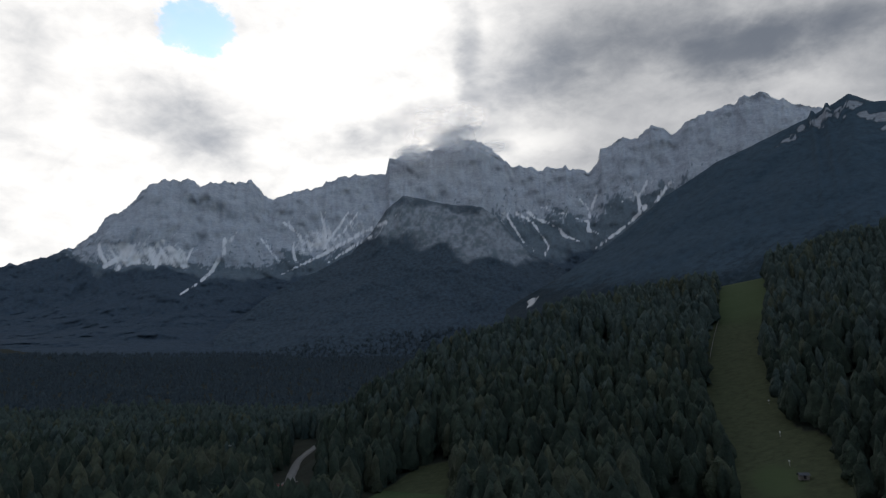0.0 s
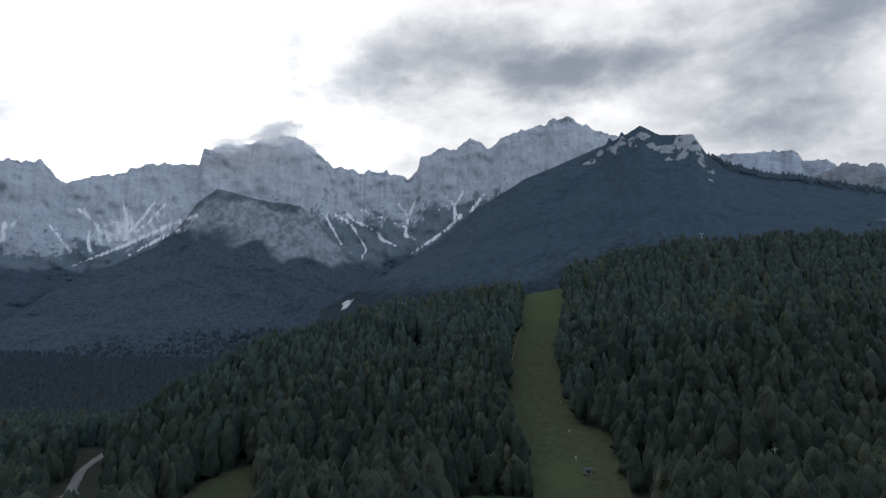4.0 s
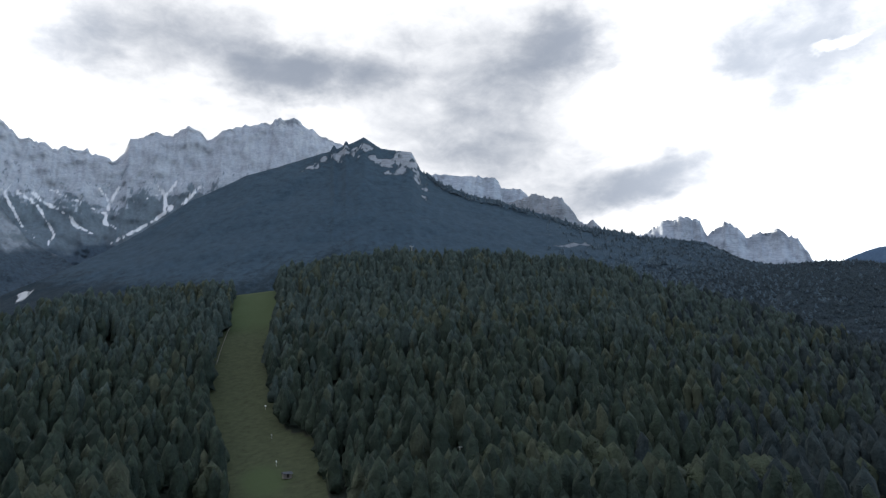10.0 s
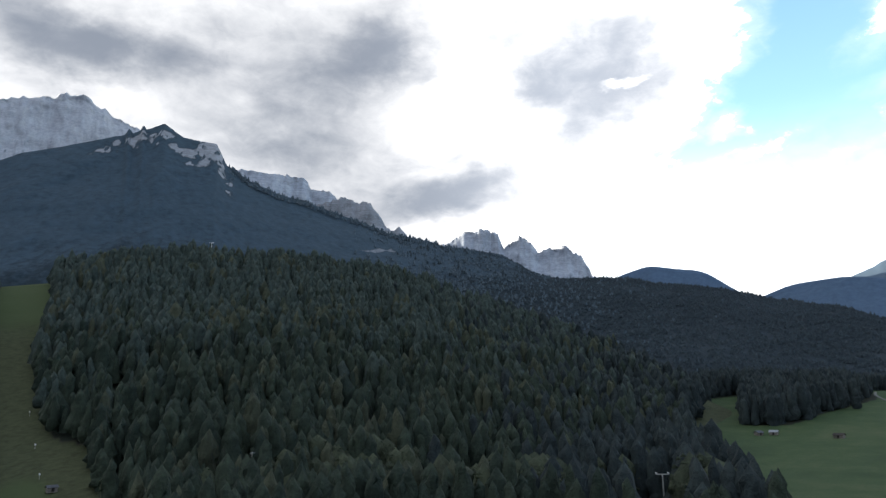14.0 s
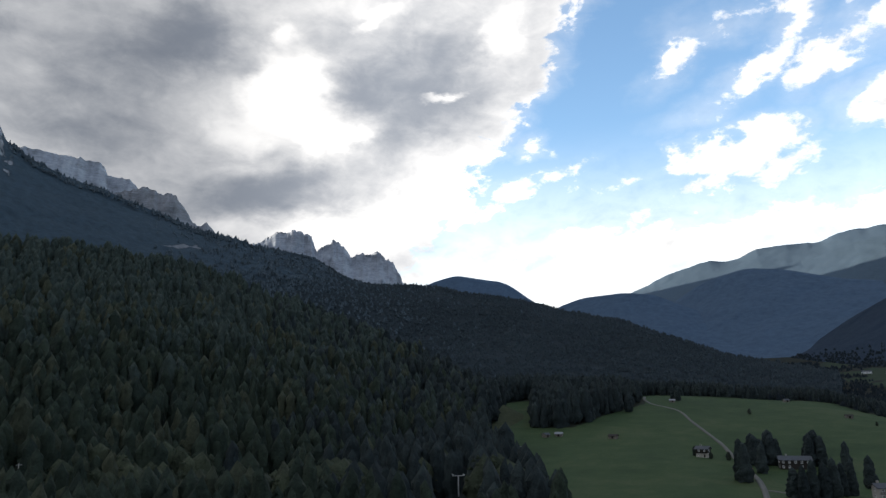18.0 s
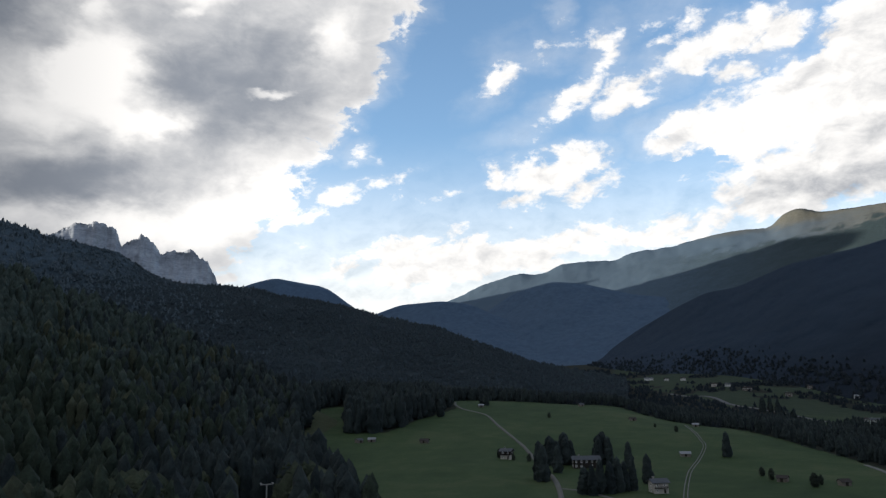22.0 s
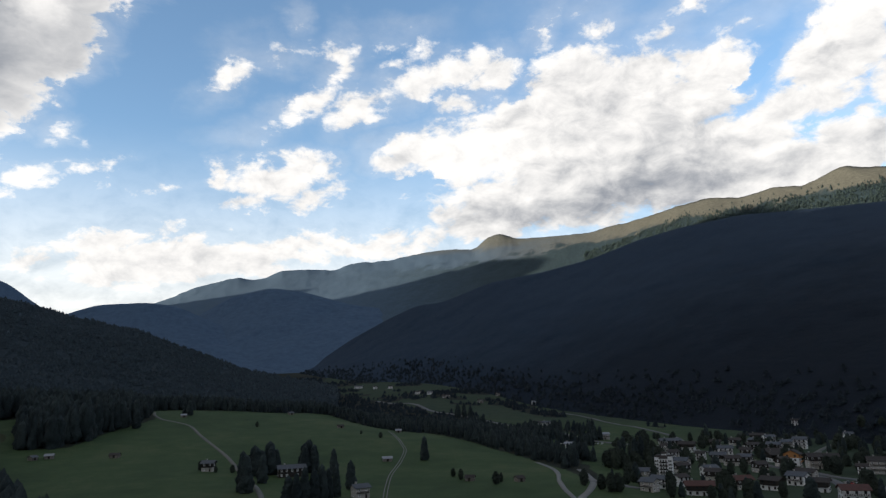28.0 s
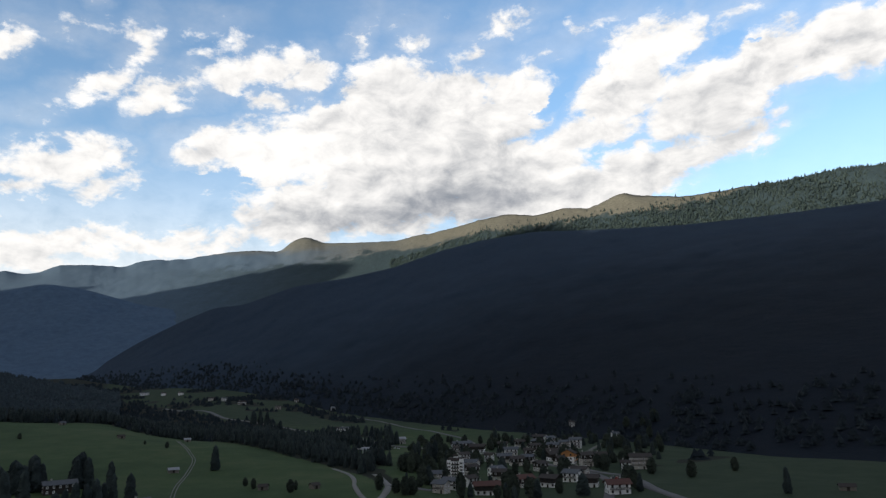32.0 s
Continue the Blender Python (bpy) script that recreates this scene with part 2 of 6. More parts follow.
gloom_sum = patches("sky_tone", gloom_sum, flat_soft, "tone",
    (67.0, 21.8, 4.6, 2.4, 25, 0.57), (71.1, 27.3, 4.2, 1.8, 15, 0.36), (62.2, 24.2, 3.5, 2.4, 0, 0.36), (57.0, 17.9, 11.2, 1.9, 6, 0.16),
    (56.7, 23.4, 3.0, 2.3, 20, -2.0), (59.8, 20.4, 3.2, 1.0, 0, -1.5), (69.1, 23.5, 1.9, 0.4, 5, -1.1), (55.9, 27.8, 1.2, 1.2, 60, -1.0),
    (62.7, 28.9, 1.3, 0.5, 20, -0.8), (52.8, 19.9, 2.4, 1.1, 0, -0.8), (70.2, 15.2, 6.4, 1.9, 20, -1.3), (75.0, 27.7, 1.7, 2.5, -30, -1.0),
    (64.7, 30.1, 2.7, 0.7, 0, -0.8), (65.8, 24.2, 8.8, 3.6, 0, 0.22))
gloom_sum = patches("sky_tone", gloom_sum, flat_soft, "tone",
    (65.5, 19.5, 5.5, 2.1, 10, 0.28), (71.8, 22.3, 2.2, 1.6, 0, 0.28), (69.0, 23.4, 2.1, 0.4, 0, -0.5), (115.9, 13.8, 12.1, 1.8, 5, 0.5),
    (126.0, 15.0, 5.3, 2.4, 15, 0.61), (122.4, 17.6, 7.5, 2.9, 10, 0.19), (95.9, 16.4, 3.4, 0.8, 10, 0.17), (111.9, 18.6, 6.1, 1.5, 10, -0.4),
    (99.9, 9.9, 11.0, 1.6, 5, 0.14), (124.3, 15.9, 11.4, 2.2, 3, 0.33), (118.5, 14.4, 11.3, 1.4, 3, 0.33), (128.2, 18.9, 6.8, 2.1, 10, 0.19),
    (140.9, 17.2, 10.3, 1.5, 8, 0.28), (147.1, 19.7, 6.2, 2.4, 20, 0.22))
gloom_sum = patches("sky_tone", gloom_sum, flat_soft, "tone",
    (153.5, 21.2, 4.7, 1.4, 28, 0.19), (139.2, 22.2, 5.9, 1.0, 15, 0.17), (140.4, 25.4, 3.6, 1.7, 20, -0.5), (132.8, 16.7, 3.3, 0.6, 5, -0.6),
    (108.3, 19.4, 4.9, 2.2, 0, -0.5), (112.0, 13.8, 10.9, 1.1, 0, 0.19))

ragged = wmath("MULTIPLY_ADD", wmath("SUBTRACT", puff, 0.5), 2.8, wmath("MULTIPLY", wmath("SUBTRACT", fine_noise, 0.5), 1.0))
mask = wramp(wmath("ADD", depth, ragged), -0.32, 0.75)
# thin veils round the clouds, and haze towards the horizon
veil_mask = wmath("MULTIPLY", wramp(wmath("MULTIPLY_ADD", wmath("SUBTRACT", soft_noise, 0.5), 3.0, depth), -1.6, 0.8), 0.26)
haze = wmath("MULTIPLY", wramp(height, 21, 4, 0.0, 0.92), wramp(bearing, 122, 148, 1.0, 0.4))
mask = wmath("MAXIMUM", wmath("MAXIMUM", mask, veil_mask), haze)
east_part = wramp(bank_in, 2.0, -2.0)
dull = wmath("ADD", gloom_sum, wmath("MULTIPLY", wmath("SUBTRACT", soft_noise, 0.5), wmath("MULTIPLY_ADD", east_part, -0.8, 1.8)))
dull = wmath("ADD", dull, wmath("MULTIPLY", billow, wmath("MULTIPLY_ADD", east_part, 1.5, 1.0)))
dull = wmath("ADD", dull, wmath("MULTIPLY", east_part, wramp(depth, 0.3, 2.6, -0.45, -0.06)))
dull = wramp(dull, -0.55, 2.7)
tone = wn("ShaderNodeMixRGB")
wl(dull, tone.inputs[0])
tone.inputs[1].default_value = (1.38, 1.30, 1.19, 1)
tone.inputs[2].default_value = (0.34, 0.36, 0.395, 1)
# sky behind and overhead, out of view, is darkened to dim the slopes
tone2 = wn("ShaderNodeMixRGB", blend_type="MULTIPLY")
wl(away, tone2.inputs[0])
wl(tone.outputs[0], tone2.inputs[1])
tone2.inputs[2].default_value = (0.52, 0.57, 0.66, 1)
# the northern sky is dimmed to balance the higher exposure while facing it
north_dim = wn("ShaderNodeMixRGB", blend_type="MULTIPLY")
wl(wmath("MULTIPLY", wramp(bearing, 0, 16), wramp(bearing, 66, 44)), north_dim.inputs[0])
wl(tone2.outputs[0], north_dim.inputs[1])
north_dim.inputs[2].default_value = (0.53, 0.545, 0.57, 1)
tone = north_dim
sky = wn("ShaderNodeTexSky", sky_type="NISHITA", sun_disc=False)
sky.sun_elevation, sky.sun_rotation = radians(SUN_EL), radians(SUN_AZ)
sky.altitude, sky.air_density, sky.dust_density, sky.ozone_density = 1200, 1.0, 0.7, 1.5
blue_bg, cloud_bg, both, out = wn("ShaderNodeBackground"), wn("ShaderNodeBackground"), wn("ShaderNodeMixShader"), wn("ShaderNodeOutputWorld")
wl(sky.outputs[0], blue_bg.inputs[0])
blue_bg.inputs[1].default_value = 0.15
wl(tone.outputs[0], cloud_bg.inputs[0])
cloud_bg.inputs[1].default_value = 0.40
wl(mask, both.inputs[0])
wl(blue_bg.outputs[0], both.inputs[1])
wl(cloud_bg.outputs[0], both.inputs[2])
wl(both.outputs[0], out.inputs[0])

sun = new("sun", bpy.data.lights.new("sun", "SUN"))
sun.data.energy, sun.data.angle, sun.data.color = 3.0, radians(0.5), (1.0, 0.86, 0.68)
sa, se = radians(SUN_AZ), radians(SUN_EL)
sun.matrix_world = look((math.sin(sa) * math.cos(se) * 3000, math.cos(sa) * math.cos(se) * 3000, math.sin(se) * 3000), (0, 0, 0))

# ---- materials ----
def material(name, rough=0.9, spec=0.3):
    m = bpy.data.materials.new(name)
    m.use_nodes = True
    b = m.node_tree.nodes["Principled BSDF"]
    b.inputs["Roughness"].default_value = rough
    b.inputs["Specular IOR Level"].default_value = spec
    return m, m.node_tree, b


def ln(nt, a, b):
    nt.links.new(a, b)


def tex(nt, scale, detail=6, rough=0.6, stretch=None, coords="Object", warp=0.0):
    n = nt.nodes.new("ShaderNodeTexNoise")
    n.inputs["Scale"].default_value, n.inputs["Detail"].default_value = scale, detail
    n.inputs["Roughness"].default_value, n.inputs["Distortion"].default_value = rough, warp
    c = nt.nodes.new("ShaderNodeNewGeometry" if coords == "Position" else "ShaderNodeTexCoord")
    m = nt.nodes.new("ShaderNodeMapping")
    if stretch:
        m.inputs["Scale"].default_value = stretch
    ln(nt, c.outputs[coords], m.inputs[0])
    ln(nt, m.outputs[0], n.inputs["Vector"])
    return n.outputs[0]


def ramp(nt, v, *stops):
    n = nt.nodes.new("ShaderNodeValToRGB")
    els = n.color_ramp.elements
    while len(els) < len(stops):
        els.new(0.5)
    for e, (p, c) in zip(els, stops):
        e.position, e.color = p, (*c, 1)
    ln(nt, v, n.inputs[0])
    return n.outputs[0]


def smooth(nt, v, lo, hi, a=0.0, b=1.0):
    n = nt.nodes.new("ShaderNodeMapRange")
    n.interpolation_type = "SMOOTHSTEP"
    ln(nt, v, n.inputs[0])
    for i, q in enumerate((lo, hi, a, b)):
        n.inputs[i + 1].default_value = q
    return n.outputs[0]


def mixc(nt, f, a, b, kind="MIX"):
    n = nt.nodes.new("ShaderNodeMixRGB")
    n.blend_type = kind
    for i, v in enumerate((f, a, b)):
        if isinstance(v, (int, float)):
            n.inputs[i].default_value = v
        elif isinstance(v, tuple):
            n.inputs[i].default_value = (*v, 1)
        else:
            ln(nt, v, n.inputs[i])
    return n.outputs[0]


def mth(nt, op, a, b=0.0):
    n = nt.nodes.new("ShaderNodeMath")
    n.operation = op
    for i, v in enumerate((a, b)):
        if isinstance(v, (int, float)):
            n.inputs[i].default_value = v
        else:
            ln(nt, v, n.inputs[i])
    return n.outputs[0]


def attr(nt, name):
    n = nt.nodes.new("ShaderNodeAttribute")
    n.attribute_name = name
    return n.outputs["Fac"]


def bump(nt, b, v, strength, dist):
    n = nt.nodes.new("ShaderNodeBump")
    n.inputs["Strength"].default_value, n.inputs["Distance"].default_value = strength, dist
    ln(nt, v, n.inputs["Height"])
    ln(nt, n.outputs[0], b.inputs["Normal"])


def plain(name, col, rough=0.8, vary=0.25, scale=1.5, metal=0.0, spec=0.3):
    """A painted or weathered surface with stains at two scales and a light relief."""
    m, nt, b = material(name, rough, spec)
    b.inputs["Metallic"].default_value = metal
    a, c = tex(nt, scale, 5), tex(nt, scale * 9, 4)
    f = mth(nt, "ADD", mth(nt, "MULTIPLY", a, 0.65), mth(nt, "MULTIPLY", c, 0.35))
    dark, light = tuple(q * (1 - vary) for q in col), tuple(min(1, q * (1 + vary)) for q in col)
    ln(nt, ramp(nt, f, (0.3, dark), (0.7, light)), b.inputs["Base Color"])
    bump(nt, b, c, 0.2, 0.02)
    return m


def mountain_material(name, rock, wood, grass, scree, grain, relief=0.8, contrast=1.0, rock_span=0.4, edge=0.12):
    """Cliff, wood, alp and scree, each by its own mask laid on the mesh; some masks carry painted haze instead."""
    m, nt, b = material(name, 0.95, 0.1)
    big, mid = tex(nt, 0.006 * grain, 8, 0.65), tex(nt, 0.03 * grain, 8, 0.7)
    strata = tex(nt, 0.012 * grain, 6, 0.65, (1, 1, 5), warp=0.4)
    chute = tex(nt, 0.014 * grain, 6, 0.65, (1, 1, 0.22), warp=0.2)
    d = tuple(q * (1 - rock_span) for q in rock)
    l = tuple(min(1, q * (1 + 0.65 * rock_span)) for q in rock)
    ledge = tex(nt, 0.02 * grain, 8, 0.75, (0.5, 0.5, 7), warp=0.8)
    blot = mth(nt, "ADD", mth(nt, "MULTIPLY", big, 0.25), mth(nt, "MULTIPLY", mid, 0.25))
    col = ramp(nt, mth(nt, "ADD", blot, mth(nt, "ADD", mth(nt, "MULTIPLY", ledge, 0.32), mth(nt, "MULTIPLY", chute, 0.13))), (0.40, d), (0.5, rock), (0.60, l))
    green = ramp(nt, mid, (0.3, tuple(q * (1 - 0.4 * contrast) for q in grass)), (0.7, tuple(q * (1 + 0.4 * contrast) for q in grass)))
    trees = ramp(nt, mid, (0.3, tuple(q * (1 - 0.5 * contrast) for q in wood)), (0.7, tuple(q * (1 + 0.5 * contrast) for q in wood)))
    wob = mth(nt, "MULTIPLY", mth(nt, "SUBTRACT", mth(nt, "ADD", mth(nt, "MULTIPLY", mid, 0.6), mth(nt, "MULTIPLY", big, 0.4)), 0.5), 1.15)
    for mask_name, c in (("alp", green), ("scree", scree), ("wood", trees)):
        f = smooth(nt, mth(nt, "ADD", attr(nt, mask_name), mth(nt, "MULTIPLY", wob, 0.5) if mask_name == "scree" else wob), 0.5 - edge, 0.5 + edge)
        col = mixc(nt, f, col, c)
    ln(nt, col, b.inputs["Base Color"])
    bump(nt, b, mth(nt, "ADD", mid, strata), relief, 14 / grain)
    return m


def foliage(name, dark, light, patch=0.012):
    m, nt, b = material(name, 0.85, 0.15)
    g = nt.nodes.new("ShaderNodeNewGeometry")
    o = nt.nodes.new("ShaderNodeObjectInfo")
    r = mth(nt, "FRACT", mth(nt, "ADD", g.outputs["Random Per Island"], o.outputs["Random"]))
    f = mth(nt, "ADD", mth(nt, "MULTIPLY", r, 0.55), mth(nt, "MULTIPLY", tex(nt, patch, 3, 0.6, None, "Position"), 0.6))
    c = ramp(nt, f, (0.2, dark), (0.9, light))
    spot = tex(nt, 0.8, 4, 0.6, None, "Position")
    bough = tex(nt, 0.32, 5, 0.7, (1, 1, 0.6), "Position")
    c = mixc(nt, 0.6, c, ramp(nt, bough, (0.32, (0.45, 0.47, 0.5)), (0.68, (1.45, 1.45, 1.4))), "MULTIPLY")
    ln(nt, mixc(nt, 0.5, c, ramp(nt, spot, (0.3, (0.7, 0.7, 0.7)), (0.7, (1.3, 1.3, 1.3))), "MULTIPLY"), b.inputs["Base Color"])
    bump(nt, b, mth(nt, "ADD", bough, spot), 0.7, 2.0)
    return m


# bluish tint is painted haze, with less of it on the nearer knoll
MAT_CLIFF = mountain_material("pale_limestone_cliff", (0.36, 0.39, 0.44), (0.048, 0.068, 0.092), (0.120, 0.150, 0.178), (0.66, 0.67, 0.70), 2.0, 0.7, 0.6, 0.28, 0.2)
MAT_KNOLL = mountain_material("scrubby_limestone", (0.32, 0.345, 0.385), (0.050, 0.069, 0.088), (0.092, 0.116, 0.13), (0.66, 0.66, 0.68), 2.2, 0.5, 0.8, 0.3, 0.4)
# wood colour carries painted haze, grass colour the darker unhazed forest
MAT_SPUR = mountain_material("wooded_limestone_spur", (0.27, 0.29, 0.32), (0.044, 0.069, 0.092), (0.022, 0.034, 0.043), (0.5, 0.5, 0.5), 1.5, 0.35, 0.5, 0.4, 0.3)
# distant haze painted in: pale blue over the wood and rock colours
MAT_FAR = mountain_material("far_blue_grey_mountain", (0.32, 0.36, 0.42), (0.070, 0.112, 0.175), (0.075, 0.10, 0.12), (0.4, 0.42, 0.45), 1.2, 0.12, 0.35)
# the scree colour here is blue haze painted on the far slopes
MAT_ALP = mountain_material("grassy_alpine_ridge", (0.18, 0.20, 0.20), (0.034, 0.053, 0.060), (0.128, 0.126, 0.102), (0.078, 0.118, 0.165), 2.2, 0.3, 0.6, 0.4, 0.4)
# deep shade painted near black low down, blue haze painted higher up
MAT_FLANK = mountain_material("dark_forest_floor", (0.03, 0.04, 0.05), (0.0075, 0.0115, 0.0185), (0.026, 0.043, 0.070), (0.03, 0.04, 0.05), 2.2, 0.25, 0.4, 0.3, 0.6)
MAT_HILL = mountain_material("forest_floor", (0.10, 0.09, 0.07), (0.020, 0.026, 0.020), (0.056, 0.066, 0.035), (0.060, 0.082, 0.037), 6.0, 0.3, 0.8, 0.4, 0.42)
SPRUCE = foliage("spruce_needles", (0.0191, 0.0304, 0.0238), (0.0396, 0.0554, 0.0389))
# the same spruce, darkened in place of backlight and lower exposure
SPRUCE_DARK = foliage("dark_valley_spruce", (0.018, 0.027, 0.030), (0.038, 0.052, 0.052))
# the same spruce, lightened and blued to paint haze on the farther trees
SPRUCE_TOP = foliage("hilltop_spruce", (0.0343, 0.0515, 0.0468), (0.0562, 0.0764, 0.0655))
# the same spruce darkened to near black, to match the flank's painted shade
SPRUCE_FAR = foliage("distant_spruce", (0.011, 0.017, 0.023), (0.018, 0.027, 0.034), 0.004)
# haze painted into the needles: strong in HAZE, weaker and darker in MID
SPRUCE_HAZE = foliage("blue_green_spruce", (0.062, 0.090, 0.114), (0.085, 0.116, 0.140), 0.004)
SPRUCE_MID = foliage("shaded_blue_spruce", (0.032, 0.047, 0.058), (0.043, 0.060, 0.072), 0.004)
# sunlit tone painted in: greener and lighter than the shaded copy
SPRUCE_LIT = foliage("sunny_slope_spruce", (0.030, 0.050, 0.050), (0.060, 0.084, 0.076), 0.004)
LARCH = foliage("larch_needles", (0.0376, 0.0475, 0.033), (0.0653, 0.0752, 0.0488))
BROADLEAF = foliage("broad_leaves", (0.036, 0.0475, 0.0317), (0.0634, 0.0778, 0.0482))
BARK = plain("grey_brown_bark", (0.10, 0.08, 0.065), 0.95, 0.35, 2.0)

PLASTER = plain("white_plaster", (0.76, 0.77, 0.78), 0.9, 0.10, 0.4)
CREAM = plain("cream_plaster", (0.46, 0.44, 0.41), 0.9, 0.12, 0.4)
TIMBER = plain("dark_brown_timber", (0.034, 0.030, 0.028), 0.85, 0.4, 1.5)
HONEY = plain("orange_stained_timber", (0.42, 0.20, 0.07), 0.7, 0.25, 1.5)
WEATHERED = plain("grey_weathered_boards", (0.20, 0.185, 0.165), 0.9, 0.35, 1.5)
ROOF_GREY = plain("grey_roof_sheet", (0.065, 0.072, 0.085), 0.6, 0.25, 0.5)
ROOF_BROWN = plain("brown_roof_tiles", (0.042, 0.036, 0.034), 0.85, 0.3, 0.7)
ROOF_RED = plain("red_roof_tiles", (0.085, 0.042, 0.036), 0.85, 0.25, 0.7)
ROOF_PALE = plain("pale_roof_sheet", (0.24, 0.255, 0.28), 0.55, 0.2, 0.5)
STONE = plain("grey_masonry", (0.30, 0.29, 0.27), 0.9, 0.25, 0.8)
GRAVEL = plain("trodden_gravel", (0.12, 0.12, 0.108), 0.95, 0.25, 0.25)
PALE_GRAVEL = plain("pale_river_gravel", (0.175, 0.175, 0.17), 0.95, 0.2, 0.25)
ASPHALT = plain("worn_asphalt", (0.11, 0.11, 0.115), 0.9, 0.25, 0.2)
STEEL = plain("galvanised_steel", (0.55, 0.57, 0.58), 0.45, 0.15, 2.0, metal=0.7)
RUBBER = plain("black_rubber", (0.02, 0.02, 0.02), 0.8, 0.2, 4)
PAINTS = [plain(n, c, 0.35, 0.08, 3.0, spec=0.5) for n, c in (("white_car_paint", (0.75, 0.75, 0.74)), ("silver_car_paint", (0.5, 0.52, 0.54)), ("dark_car_paint", (0.04, 0.045, 0.06)), ("red_car_paint", (0.4, 0.04, 0.03)))]
DEADWOOD = plain("bleached_dead_wood", (0.50, 0.47, 0.42), 0.9, 0.2, 2)
HAY = plain("dry_grass_bank", (0.13, 0.12, 0.06), 0.95, 0.3, 0.4)


def glass_material():
    m, nt, b = material("dark_window_glass", 0.08, 0.5)
    ln(nt, ramp(nt, tex(nt, 0.7, 3), (0.3, (0.015, 0.018, 0.022)), (0.7, (0.05, 0.055, 0.06))), b.inputs["Base Color"])
    return m


GLASS = glass_material()

# ---- the land, in bearing (degrees clockwise from +y) and range (metres) from the eye ----
def hash3(i, j, k):
    n = (i * 374761393 + j * 668265263 + k * 1274126177) & 0xFFFFFFFF
    n = ((n ^ (n >> 13)) * 1103515245) & 0xFFFFFFFF
    return ((n ^ (n >> 16)) & 0xFFFF) / 65535.0


def value_noise(x, y, z=0.0):
    x, y, z = np.broadcast_arrays(np.asarray(x, float), np.asarray(y, float), np.asarray(z, float))
    i, j, k = (np.floor(v).astype(np.int64) for v in (x, y, z))
    u, v, w = x - i, y - j, z - k
    u, v, w = (q * q * (3 - 2 * q) for q in (u, v, w))
    r = 0
    for a in (0, 1):
        for b in (0, 1):
            for c in (0, 1):
                r = r + hash3(i + a, j + b, k + c) * (u if a else 1 - u) * (v if b else 1 - v) * (w if c else 1 - w)
    return r


def fbm(x, y, z=0.0, octaves=5, gain=0.5):
    s, a, t = 0, 1.0, 0.0
    for o in range(octaves):
        s, t = s + a * (value_noise(x, y, z) - 0.5), t + a
        x, y, z, a = x * 2.03 + 17.1, y * 2.03 + 5.3, z * 2.03 + 9.7, a * gain
    return 2 * s / t


def sstep(x, lo, hi):
    t = np.clip((x - lo) / (hi - lo), 0, 1)
    return t * t * (3 - 2 * t)


def polar(az, d, z):
    a = np.radians(az)
    return np.stack([d * np.sin(a), d * np.cos(a), z + 0 * d], -1)


# height of the open ground against the eye: one row a bearing, one column a range
RANGES = (0, 250, 400, 550, 750, 1000, 1400, 2000, 3000, 4900)
GROUND = {
    -60: (-62, -62, -62, -60, -54, -40, -5, 60, 200, 330),
    20: (-62, -62, -61, -61, -58, -50, -20, 60, 200, 330),
    60: (-62, -62, -60, -52, -40, -20, 20, 80, 150, 250),
    85: (-62, -60, -58, -52, -33, -11, -20, 20, 90, 190),
    95: (-62, -60, -58, -54, -38, -19, -45, 15, 100, 200),
    105: (-62, -60, -59, -55, -40, -56, -26, 22, 110, 220),
    115: (-62, -60, -59, -54, -58, -58, -46, 10, 120, 220),
    126: (-62, -61, -61, -62, -61, -59, -50, 0, 120, 220),
    160: (-62, -62, -62, -62, -60, -58, -40, 20, 120, 220),
}


def table_z(az, d):
    az, d = np.broadcast_arrays(np.asarray(az, float), np.asarray(d, float))
    keys = sorted(GROUND)
    cols = np.stack([np.interp(d, RANGES, GROUND[k]) for k in keys], -1)
    a = np.clip(az, keys[0], keys[-1])
    i = np.clip(np.searchsorted(keys, a, side="right") - 1, 0, len(keys) - 2)
    k = np.array(keys, float)
    f = (a - k[i]) / (k[i + 1] - k[i])
    f = f * f * (3 - 2 * f)
    take = lambda q: np.take_along_axis(cols, q[..., None], -1)[..., 0]
    return take(i) * (1 - f) + take(i + 1) * f


def base_z(az, d):
    """Open ground, smoothed along the range, with swells."""
    d = np.asarray(d, float)
    z = sum(table_z(az, np.maximum(d * q, 0)) for q in (0.88, 0.94, 1.0, 1.06, 1.12)) / 5
    x, y = d * np.sin(np.radians(az)), d * np.cos(np.radians(az))
    return EYE + z + fbm(x / 130, y / 130, 0.5, 3) * 3.0 * sstep(d, 60, 300)


